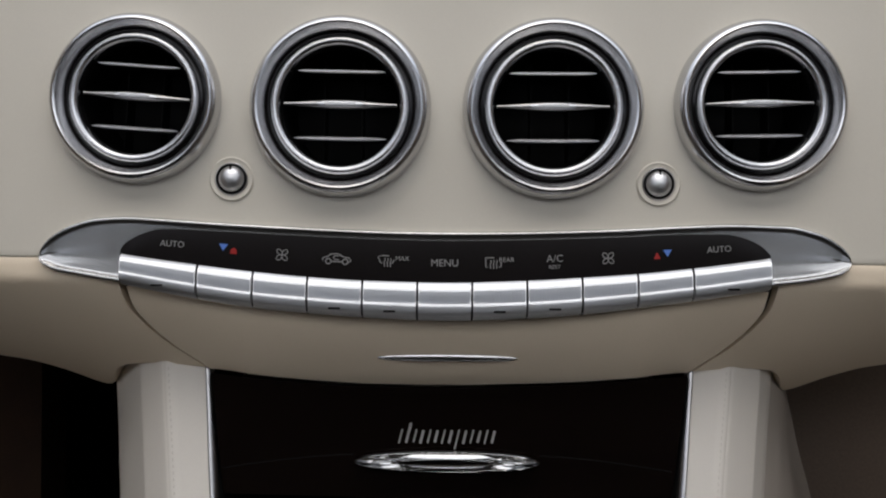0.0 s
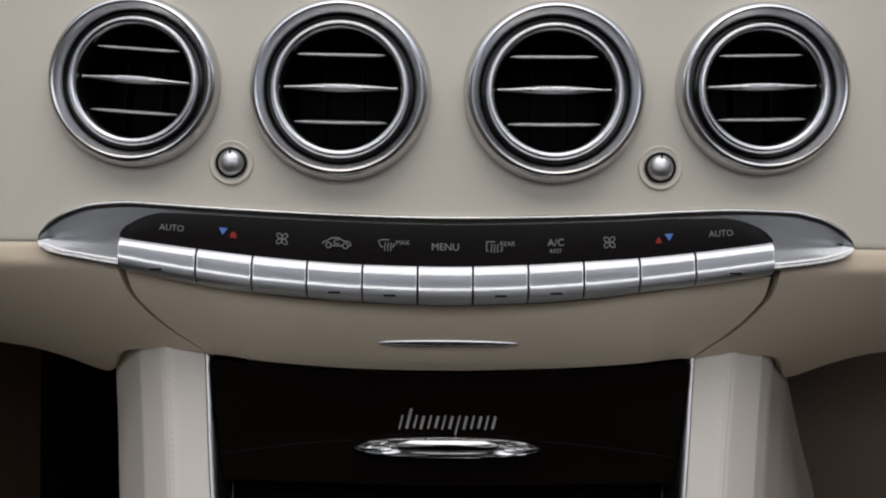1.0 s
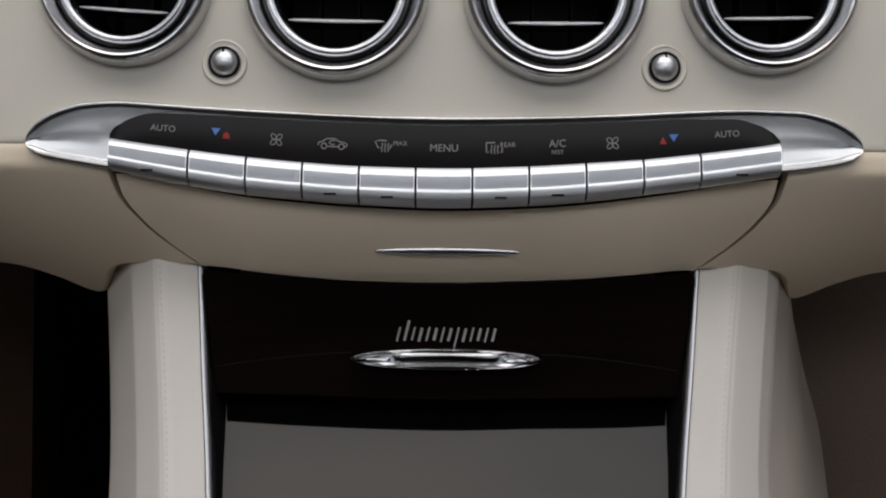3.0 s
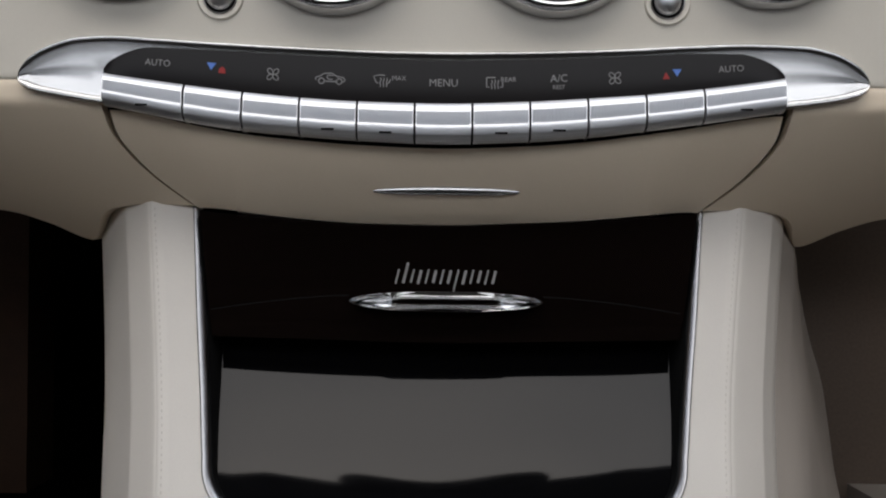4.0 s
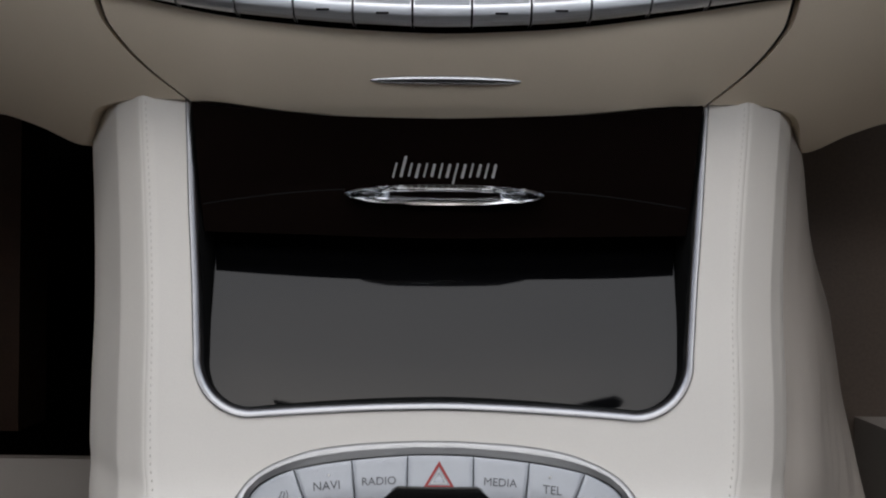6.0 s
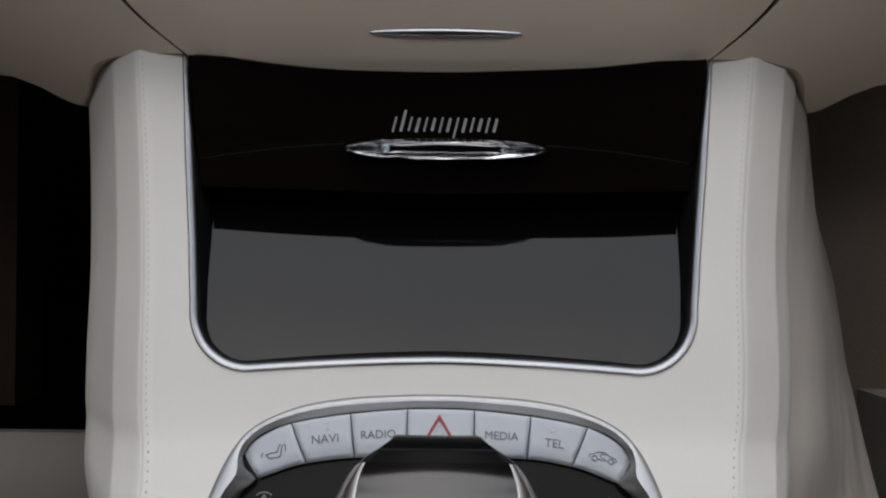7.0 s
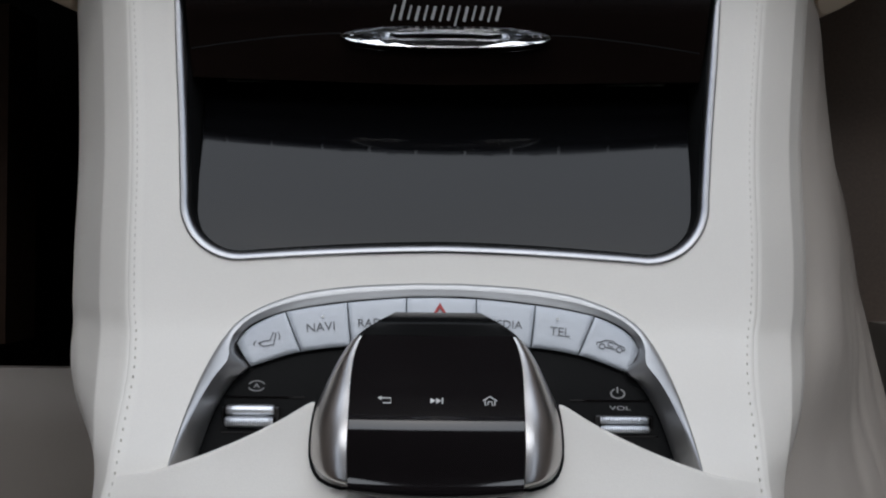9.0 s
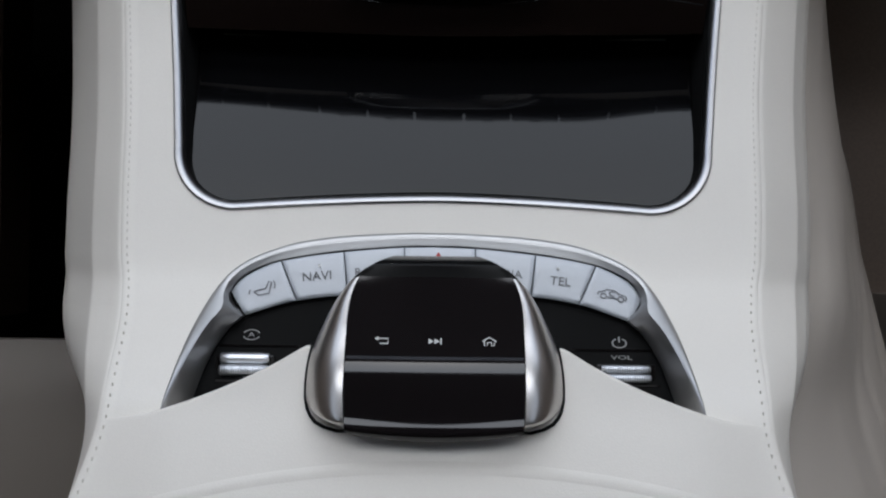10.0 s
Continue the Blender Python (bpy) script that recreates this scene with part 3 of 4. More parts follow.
part("leather_skin", sheet(console_skin, us, steps(-24, -180, 60) + steps(-181.5, -262, 66) + steps(-265, -345, 22) + steps(-350, -520, 16)), LEATHER, console, absolute=True)


flank_d = curve_of((-520, 290), (-345, 345), (-300, 356), (-260, 373), (-223, 390), (-200, 403.5), (-181, 411), (-135, 428), (-90, 441), (-56, 450), (-20, 462))


def flank(u, y):
    """The lower side on the passenger's side, flaring out towards the floor."""
    dd = curve_of((0, 29), (0.2, 46), (0.6, 105), (1, 170))(u)
    x0 = seam_x(1, y) + 27.5 * lerp(1.0, 0.3, sink(-y, 222, 285))
    x1 = curve_of((-520, 270), (-345, 250), (-280, 236), (-216, 231), (-162, 231), (-125, 226), (-83, 220), (-57, 212), (-30, 206))(y)
    fold = 3.2 * noise.noise(Vector((u * 5, y * 0.012, 3))) + 1.4 * noise.noise(Vector((u * 13, y * 0.03, 8)))
    crease = 3.0 * max(0.0, 1 - abs(noise.noise(Vector((u * 4.5, y * 0.011, 21)))) / 0.16) * sink(u, 0.3, 0.6) * sink(1 - u, 0.04, 0.15) * sink(-y, 185, 250)
    return lerp(x0, x1, u ** 0.9), y, flank_d(y) + dd + fold * min(1.0, u * 3) + crease


# shade of the lower side comes from the darker leather colour
part("side_panel", sheet(flank, steps(0, 1, 44), steps(-30, -520, 100)), LEATHER_LOW, console, "lower side panel, cream leather darkened for shade", True)
for sign in (-1, 1):
    stitch = bmesh.new()
    y = -58.0
    while y > -510:
        x = seam_x(sign, y) - sign * 2.1
        d = skin_d(y)
        box(stitch, x - 0.22, x + 0.22, y - 0.9, y + 0.9, d - 0.45, d)
        y -= 2.9
    part("stitching", stitch, THREAD, console, "row of grey stitches", True, False, "stuff")

# ---- lacquered panel with its bezel ----
wood = thing("lacquered_panel", 2.5, -120, 432, "glossy dark lacquered wood panel with roll-front lid", "panel")


def outline(grow):
    """The panel's outline from the top on one side round the lower corners to the other side."""
    pts = []
    for y in steps(-50, -162, 28):
        pts.append((mid_x(y) - panel_half(y), y))
    r = 25
    cy = -163.8
    for k in range(1, 15):
        a = radians(180 + 90 * k / 14)
        pts.append((mid_x(-170) - panel_half(-164) + r + r * math.cos(a), cy + (r - 0.2) * math.sin(a)))
    x0, x1 = pts[-1][0], 2 * mid_x(-170) - pts[-1][0]
    for k in range(1, 40):
        x = lerp(x0, x1, k / 40)
        s = abs(k / 20 - 1)
        pts.append((x, -184.9 - 3.7 * s ** 1.6))
    left = pts[:43]
    pts += [(mid_x(y) * 2 - x, y) for x, y in reversed(left)]
    out = []
    n = len(pts)
    for i, (x, y) in enumerate(pts):
        ax, ay = pts[max(i - 1, 0)]
        bx, by = pts[min(i + 1, n - 1)]
        l = math.hypot(bx - ax, by - ay)
        out.append((x + grow * (by - ay) / l * -1, y + grow * (bx - ax) / l))
    return out


LINES = {g: outline(g) for g in (0.0, 0.7, 1.6, 2.6, 3.4, 3.8, 4.4, 7.0)}


def loft(lines, ds):
    """Rows along the outline: (inset, height over the leather)."""
    def f(i, k):
        x, y = LINES[lines[k]][i]
        return x, y, skin_d(y) - ds[k]
    return sheet(f, range(len(LINES[0.0])), range(len(lines)))


part("bezel", loft((0.0, 0.0, 0.7, 1.6, 2.6, 3.4, 3.8), (-1.5, 0.6, 1.2, 1.1, 0.4, -0.6, -6)), BEZEL_STEEL, wood, "slim chrome bezel", True)
part("shadow_gap", loft((3.4, 4.4, 4.4), (-2, -6, -72)), BLACK_MATT, wood, "black recessed surround", True)

FASCIA_END = curve_of((-110, -114.0), (-60, -115), (0, -116.2), (60, -115), (110, -114.0))
fascia_d = curve_of((-116, 440.3), (-98, 440.3), (-82, 440.3), (-60, 440.4), (-50, 440.5))


def fascia_skin(u, v):
    x0 = 2.8 + u * 106
    w = min(max(v, 0.0), 1.0)
    y = lerp(drawer_low(min(max(x0, -111), 117)) - 0.6, FASCIA_END(x0), w)
    x = mid_x(y) + u * (panel_half(y) - 4.9)
    d = fascia_d(y)
    if v < 0:
        y, d = y - 1.0, d + 14
    if v > 1:
        y, d = y + 0.5 * (v - 1) * 100, d + (v - 1) * 400
    return x, y, d


part("fascia", sheet(fascia_skin, steps(-1, 1, 70), [-1] + steps(0, 1, 40) + [1.01, 1.03, 1.1]), LACQUER, wood, "fixed upper front with a script plaque", True)
LID_TOP_D, LID_LOW_D = 463.8, 414.0


def lid_skin(u, v):
    y = lerp(-112.0, -184.0, v)
    half = panel_half(max(y, -165)) - 5.0
    r = 20.0
    if y < -164:
        q = min(1.0, (-164 - y) / r)
        half -= r * (1 - math.sqrt(max(0.0, 1 - q * q)))
    x = mid_x(y) + u * half
    s = v
    y -= 3.2 * min(1.0, abs(u) / 0.8) ** 1.6 * v ** 6
    d = lerp(LID_TOP_D, LID_LOW_D, s) - 3.0 * u * u
    d += 120 * max(0.0, abs(u) - 0.975) ** 2
    d += 0.4 * noise.noise(Vector((u * 1.9 + 0.4, v * 2.4, 5)))
    return x, y, d


part("roll_lid", sheet(lid_skin, steps(-1, 1, 60), steps(0, 1, 50)), LID_LACQUER, wood, "sloping glossy roll-front lid", True)
for sgn in (-1, 1):
    line = bmesh.new()
    pts = [(2.8 + sgn * lerp(43, 104, k / 12), -95.5 - 6.8 * (k / 12) ** 1.5) for k in range(13)]
    for (xa, ya), (xb, yb) in zip(pts, pts[1:]):
        q = [line.verts.new(lay(x, y + o, fascia_d(y) - 0.12)) for x, y, o in ((xa, ya, 0.25), (xb, yb, 0.25), (xb, yb, -0.25), (xa, ya, -0.25))]
        line.faces.new(q)
    part("lid_joint", line, BLACK_MATT, wood, "thin joint line", True, False)

# script plaque drawn as plain slanted bars
for k in range(14):
    gx = -21.4 + 3.3 * k
    low, high = -3.3 + 0.3 * (k % 3), 3.2 - 0.35 * (k % 2)
    if k == 1:
        high = 6.2
    if k == 8:
        low = -5.8
    bm = stroke(bmesh.new(), [(gx + 0.24 * low, low), (gx + 0.24 * high, high)], 1.2 if k % 2 else 0.8)
    bm.transform(Matrix.Translation(lay(2.6, -86.9, 440.15)) @ Matrix.Rotation(radians(-1.4), 4, "X"))
    part("plaque_bar", bm, PRINT_DIM, wood, "engraved silver plaque bar", True, False)

# ---- cut crystal handle ----
gem = thing("crystal_handle", 2.8, -97.7, 436, "faceted cut-crystal lid handle in a chrome seat", "handle")


def gem_bm(hw, hh, ht):
    """A long oval cut: girdle, slanting crown facets, narrow flat table."""
    bm = bmesh.new()
    for a in (0, 14, 32, 52, 74, 106, 128, 148, 166, 180, 194, 212, 232, 254, 286, 308, 328, 346):
        c, q = math.cos(radians(a)), math.sin(radians(a))
        for z, k in ((0.0, 0.96), (0.3, 1.0)):
            bm.verts.new(lay(math.copysign(abs(c) ** 0.9, c) * hw * k, q * hh * k, -ht * z))
    for x, y, z in ((36.5, 0.2, 0.78), (24, 2.3, 0.94), (0, 2.5, 0.96), (27, 0.0, 1.0), (20, 1.3, 1.0), (19, -1.6, 1.0), (26, -2.4, 0.9)):
        for sx in (-1, 1):
            bm.verts.new(lay(sx * x * hw / 42.4, y * hh / 4.4, -ht * z))
    bmesh.ops.convex_hull(bm, input=list(bm.verts))
    bmesh.ops.delete(bm, geom=[v for v in bm.verts if not v.link_faces], context="VERTS")
    bmesh.ops.dissolve_limit(bm, angle_limit=radians(4), verts=bm.verts, edges=bm.edges)
    return bm


part("crystal", gem_bm(42.4, 4.4, 5.6), CRYSTAL, gem, "clear faceted crystal bar", smooth=False)
# polished dish under the crystal, added as a reflector to brighten its outer facets
bm = sheet(lambda u, v: ((42.8, 42.6, 42.2, 41.6, 27.0, 24.0)[v] * math.cos(u), (4.7, 4.5, 4.2, 3.9, 2.5, 1.6)[v] * math.sin(u), (1.2, -0.8, -0.8, 0.1, 0.9, 2.2)[v]), [2 * math.pi * i / 60 for i in range(60)], range(6), True)
part("seat", bm, FOIL, gem, "thin chrome seat with a mirror dish added to brighten the facets")

# ---- control tray ----
tray = thing("control_tray", 0.8, -225, 392, "chrome-rimmed control tray with metal keys in the console", "control panel")


def rim_skin(i, k):
    w, z, mix = ((0.0, -3.0, 0.0), (0.0, 0.4, 0.0), (0.07, 1.2, 0.0), (0.18, 1.55, 0.0), (0.36, 1.6, 0.02), (0.46, 1.55, 0.05), (0.52, 1.5, 0.2), (0.75, 1.45, 0.55), (0.96, 1.3, 0.85), (1.0, -0.6, 1.0))[k]
    (xa, ya), (xb, yb) = out_line[i], inn_line[i]
    x, y = lerp(xa, xb, w), lerp(ya, yb, w)
    return x, y, lerp(skin_d(y), tray_d(y) - 0.5, mix) - z


part("chrome_rim", sheet(rim_skin, range(len(out_line)), range(10)), RIM_STEEL, tray, "horseshoe chrome rim", True)
part("tray_base", sheet(lambda u, v: (0.8 + u, v, tray_d(v) + 1.2), steps(-84, 84, 40), steps(-199, -262, 24)), TRAY_BLACK, tray, "glossy black tray", True)
KEY_TOP = ((-72.0, -218.6), (-55.0, -207.1), (-32.6, -203.4), (-10.7, -201.7), (15.0, -201.5), (36.8, -203.6), (58.4, -207.7), (74.2, -218.8))
KEY_LOW = ((-66.0, -226.2), (-48.4, -221.0), (-30.3, -219), (-10.7, -218.5), (14.7, -218.4), (34.6, -218.8), (51.6, -221.2), (68.8, -226.8))
key_top_y, key_low_y = curve_of(*KEY_TOP), curve_of(*KEY_LOW)


def outer_y(x):
    ax = abs(x - 0.8)
    return curve_of((0, -201.4), (12, -201.7), (34, -203.6), (56, -207.1), (66.5, -211.6), (71.0, -215.2), (73.0, -218.6))(ax)


for i in range(7):
    def key(u, v, i=i):
        uu = min(max(u, 0.0), 1.0)
        g = 0.16
        xt = lerp(KEY_TOP[i][0] + g, KEY_TOP[i + 1][0] - g, uu)
        xl = lerp(KEY_LOW[i][0] + g, KEY_LOW[i + 1][0] - g, uu)
        vv = min(max(v, 0.0), 1.0)
        x = lerp(xt, xl, vv)
        y = lerp(outer_y(xt) - 0.1, key_low_y(xl), vv)
        e = 3.5 if (u < 0 or u > 1 or v < 0 or v > 1) else (0.2 if (uu in (0.0, 1.0) or vv in (0.0, 1.0)) else 0)
        return x, y, tray_d(y) - 1.6 + e - 0.9 * math.sin(math.pi * vv)
    part("key", sheet(key, [-1, 0, 0.015] + steps(0.1, 0.9, 8) + [0.985, 1, 2], [-1, 0, 0.03] + steps(0.12, 0.88, 6) + [0.97, 1, 2]), KEY_SILVER, tray, "pale satin metal key", True)


def engrave(bm, x, y, mat, label="", turn=0.0, lift=2.9, squat=1.0):
    bm.transform(Matrix.Diagonal((1, squat, 1, 1)))
    slope = math.degrees(math.atan((tray_d(y + 4) - tray_d(y - 4)) / 8))
    bm.transform(Matrix.Translation(lay(x, y, tray_d(y) - lift)) @ Euler((radians(-slope), 0, 0)).to_matrix().to_4x4() @ Euler((0, 0, radians(turn))).to_matrix().to_4x4())
    return part("legend", bm, mat, tray, label, True, False)


def seat_icon():
    bm = bmesh.new()
    stroke(bm, [(-3.2, -0.6), (-1.5, -2.0), (2.2, -1.6), (3.2, 2.6), (2.2, 3.0), (1.0, 0.2), (-1.2, 0.0), (-3.2, -0.6)], 0.42)
    stroke(bm, arc(3.2, 1.4, 1.2, 2.0, -40, 60, 6), 0.36)
    stroke(bm, arc(-3.4, -0.8, 1.4, 1.2, 120, 210, 6), 0.36)
    return bm


for dx in (-41.0, 44.6):
    engrave(poly(bmesh.new(), arc(0, 0, 0.5, 0.5, 0, 324, 9)), dx, -208.6, PRINT, "tiny indicator lamp")
engrave(seat_icon(), -60.5, -217.3, PRINT_DARK, turn=6)
engrave(words("NAVI", 4.7), -41.6, -212.4, PRINT_DARK, turn=6)
engrave(words("RADIO", 4.4), -21.6, -210.6, PRINT_DARK, turn=3)
engrave(words("MEDIA", 4.4), 25.2, -210.7, PRINT_DARK, turn=-3)
engrave(words("TEL", 4.7), 45.2, -213.2, PRINT_DARK, turn=-6)
engrave(car_icon(0.85), 63.4, -217.7, PRINT_DARK, turn=-12)
tri = bmesh.new()
stroke(tri, [(-5.2, -4.4), (5.2, -4.4), (0, 4.4)], 2.1, True)
engrave(tri, 1.6, -208.2, RED, "red warning triangle")
tri = bmesh.new()
stroke(tri, [(-2.9, -3.1), (2.9, -3.1), (0, 1.8)], 0.8, True)
engrave(tri, 1.6, -208.2, PRINT, "white inner triangle", lift=3.0)
a_icon = words("A", 3.4)
stroke(a_icon, arc(0, 0, 2.9, 2.6, 20, 160, 12), 0.45)
stroke(a_icon, arc(0, 0, 2.9, 2.6, 200, 340, 12), 0.45)
engrave(a_icon, -63.4, -233.0, PRINT_DIM, lift=-0.9, squat=0.72)
p_icon = stroke(bmesh.new(), arc(0, 0, 2.4, 2.4, 115, 425, 18), 0.5)
stroke(p_icon, [(0, 0.4), (0, 3.4)], 0.5)
engrave(p_icon, 65.2, -234.3, PRINT_DIM, lift=-0.9, squat=0.72)
engrave(words("VOL", 2.9, 1.35), 65.6, -239.1, PRINT_DIM, lift=-0.9, squat=0.75)
for y in (-236.6, -248.0):
    for xa, xb in ((-74, -46), (48, 78)):
        bm = box(bmesh.new(), xa, xb, y - 0.35, y + 0.35, tray_d(y) + 0.6, tray_d(y) + 2.4)
        part("tray_ridge", bm, BLACK_GLOSS, tray, "black tray ridge", True)

# roller switches: a bar above a finely ribbed one, in a black cradle
for x, label in ((-64.4, "silver rocker switch"), (66.4, "ribbed silver volume roller")):
    for y0, r, ribbed in (((-240.7, 2.1, False), (-244.4, 2.0, True)) if x < 0 else ((-242.7, 1.6, True), (-245.6, 1.5, True))):
        d0 = tray_d(y0) - 0.4
        bm = sheet(lambda u, v: (x + 8.5 * v, y0 + r * math.cos(u) * (1 - 0.25 * abs(v) ** 16), d0 - 1.2 * r * math.sin(u) * (1 - 0.4 * abs(v) ** 16)), steps(-0.2, math.pi + 0.2, 14), [-1.0, -0.985] + steps(-0.93, 0.93, 6) + [0.985, 1.0])
        roller = part("roller", bm, ROLLER, tray, label, True)
        if not ribbed:
            continue
        ribs = bmesh.new()
        for k in range(20):
            xx = x - 7.6 + 15.2 * k / 19
            rows = [[ribs.verts.new(lay(xx + o, y0 + (r + h) * math.cos(p), d0 - 1.2 * (r + h) * math.sin(p))) for o, h in ((-0.26, 0.0), (0.0, 0.3), (0.26, 0.0))] for p in steps(0.4, 2.7, 6)]
            for ra, rb in zip(rows, rows[1:]):
                for q in (0, 1):
                    ribs.faces.new((ra[q], ra[q + 1], rb[q + 1], rb[q]))
        part("ribbing", ribs, ROLLER, roller, "fine ribs", True, False, "stuff")
    yc = -243.6 if x < 0 else -245.2
    cradle = box(bmesh.new(), x - 10.2, x + 10.2, yc - 4.6, yc + 4.2, tray_d(yc) + 0.5, tray_d(yc) + 3.0)
    soften(part("cradle", cradle, BLACK_GLOSS, tray, "black switch cradle", True), 0.6)

# ---- palm rest hump and touchpad ----
rest = thing("palm_rest", 1, -265, 345, "cream leather palm rest rising from the console", "armrest")
rest_edge = curve_of((0, -240), (28, -240), (32, -236.5), (36, -233.6), (39.5, -233.8), (43, -235.6), (47.3, -238.3), (54, -242), (65, -247.4), (74, -251.2), (83, -254.4), (92, -256), (110, -258))
rest_d = curve_of((-520, 244), (-345, 302), (-300, 321.5), (-270, 335.5), (-258, 342), (-250, 346.5), (-240, 350.5), (-228, 354.5))


def rest_skin(u, v):
    x0 = 104 * u
    e = rest_edge(abs(x0))
    lip = 1 - sink(abs(x0), 82, 92)
    if v <= 0:
        k = -v
        y, d = e + 0.9 * math.sin(min(k, 1) * 1.57) - 7 * max(0, k - 1), rest_d(e) + (2.2 * (1 - math.cos(min(k, 1) * 1.57)) + 30 * max(0, k - 1)) * lip + 1.5 * (1 - lip) * k
    else:
        y = lerp(e, -520, v)
        d = rest_d(y)
    x = lerp(0.9 + x0, mid_x(y) + math.copysign(seam_half(y) - 0.4, u), abs(u) ** 6)
    w = sink(abs(x0), 72, 98)
    d = lerp(d, skin_d(y) - 0.25, w) + 0.9 * sink(abs(x0), 99, 104)
    return x, y, d


part("leather_cover", sheet(rest_skin, steps(-1, 1, 120), [-2.2, -1.4, -1.0, -0.8, -0.6, -0.4, -0.2, 0] + [k / 100 for k in range(1, 101)]), LEATHER, rest, absolute=True)
crease = bmesh.new()
pts = [(x, -266.6 - 6.0 * abs((x - 3) / 66) ** 2.2) for x in steps(-80, 86, 40)]
for (xa, ya), (xb, yb) in zip(pts, pts[1:]):
    ring = []
    for x, y in ((xa, ya), (xb, yb)):
        ring.append([crease.verts.new(lay(x, y + o, rest_d(y + o) - z)) for o, z in ((1.6, 0.0), (0.5, 0.28), (-0.3, 0.3), (-1.8, 0.0))])
    for k in range(3):
        crease.faces.new((ring[0][k], ring[1][k], ring[1][k + 1], ring[0][k + 1]))
part("piped_seam", crease, LEATHER, rest, "raised leather seam", True)

pad = thing("touchpad_controller", 1, -232, 340, "glossy black touchpad controller with silver flanks on the palm rest", "controller")
pad_half = curve_of((-257, 29), (-256, 33), (-254.5, 36), (-251, 38.6), (-246, 39.6), (-240, 39.4), (-229, 37.2), (-220, 34.2), (-214, 30.6), (-210, 26.6), (-207.5, 22.4), (-206, 19.0), (-204, 15))


PALM_LEAN = ((-262, -70), (-258.6, -58), (-257, -34), (-255.4, 6), (-254, 20), (-252.6, 17), (-251.2, 10), (-247, 8), (-241, 12), (-238, 17), (-236.4, 23), (-235, 29))
palm_y = np.linspace(-235, -262, 271)
palm_rise = np.concatenate(([0.0], np.cumsum(np.tan(np.radians(np.interp(palm_y[:-1], *zip(*PALM_LEAN)))) * 0.1)))


def palm_d(y):
    """The palm part: it leans back at the ridge, flattens, and rolls under behind a small lip at the near end."""
    return 336.9 - np.interp(-y, -palm_y, palm_rise)


def far_d(y):
    """The far part: a straight ramp with a tight roll at the far edge."""
    return 339.0 + 0.535 * (y + 234.3) + 1.1 * max(0.0, y + 207.4) ** 2.2


def pad_d(y):
    """The touch surface, with slight waves added to streak its reflections."""
    return far_d(y) + 0.015 * math.sin(0.8 * y) * sink(y, -232, -226) if y > -234.3 else (palm_d(y) if y < -235.0 else lerp(palm_d(-235.0), far_d(-234.3), (y + 235.0) / 0.7))


def side_d(y):
    q = (-235.0 - y) / 22
    return lerp(far_d(y), 336.9 - 9.2 * q + 3.6 * q * q + 0.55 * max(0.0, -253.5 - y) ** 2, sink(-y, 224, 246))


black_half = curve_of((-259, 26.0), (-240, 26.6), (-225, 26.6), (-219, 26.2), (-214, 25.0), (-210, 23.0), (-207, 19.4), (-204.6, 14.0))
pad_rows = steps(-258.6, -252, 14) + steps(-251, -236, 18) + [-235.4, -235.01, -234.7, -234.29, -233.8] + steps(-232.5, -211, 44)
cap_rows = steps(-211, -204.6, 22) + [-204.2, -203.6, -202.6, -200, -198]


def pad_top(u, v):
    h = min(black_half(v), pad_half(v) - 0.4)
    return 1 + u * h, v + 1.6 * u * u * sink(-v, 247, 258.6), pad_d(v) + 0.9 * u * u


def pad_side(u, v):
    """The rounded side from the black edge (0) down to the skirt (over 1)."""
    b = min(black_half(v), pad_half(v) - 0.5) + 0.25
    h = max(pad_half(v), b + 0.2)
    a = min(u, 1.0) * math.pi / 2
    x = b + (h - b) * math.sin(a)
    d = side_d(v) + 0.7 + 15 * (1 - math.cos(a)) * (0.4 + 0.6 * (h - b) / 10) + max(0.0, u - 1) * 45
    under = 0.42 * (d - side_d(v)) * sink(v, -236, -216)
    return x, v + 1.6 * (x / 26) ** 2 * sink(-v, 247, 258.6) - under, d


touch = part("touch_surface", sheet(pad_top, steps(-1, 1, 20), pad_rows), PAD_GLOSS, pad, "glossy black touch surface", True)
for sign in (-1, 1):
    def flank_skin(u, v, sign=sign):
        x, y, d = pad_side(u, v)
        return 1 + sign * x, y, d
    part("silver_flank", sheet(flank_skin, [0, 0.04] + steps(0.1, 1, 12) + [1.3, 2.0], pad_rows), FLANK_STEEL, pad, "rounded satin silver flank", True)


def cap_skin(u, v):
    """The black far end: the same section carried on, then straight down behind."""
    y = min(v, -204.6)
    back = max(0.0, v + 204.6)
    if abs(u) <= 1:
        x, yy, d = pad_top(u, y)
    else:
        x, yy, d = pad_side(abs(u) - 1, y)
        x = 1 + math.copysign(x, u)
    return x, yy - 3.2 * back, d + 9 * back


side_us = [0.05] + steps(0.15, 1, 10) + [1.3, 2.0]
part("rear_cap", sheet(cap_skin, [-1 - o for o in reversed(side_us)] + steps(-1, 1, 20) + [1 + o for o in side_us], cap_rows), TRAY_BLACK, pad, "black far end", True)


def gasket_skin(u, k):
    x, y = GASKET[u]
    g, z = ((0.985, -3), (0.99, 0.5), (1.008, 0.6), (1.02, -1.5))[k]
    yy = -238 + (y + 238) * (g + 0.02 * (g > 1.0))
    return 1 + (x - 1) * g, yy, rest_d(yy) - z


gl = [(pad_half(y), y) for y in (-232, -236, -240, -244, -248, -251, -253, -254.6, -256, -257)]
GASKET = [(1 - x, y) for x, y in gl] + [(1 + x, -256.8) for x in (-24, -16, -8, 0, 8, 16, 24)] + [(1 + x, y) for x, y in reversed(gl)]
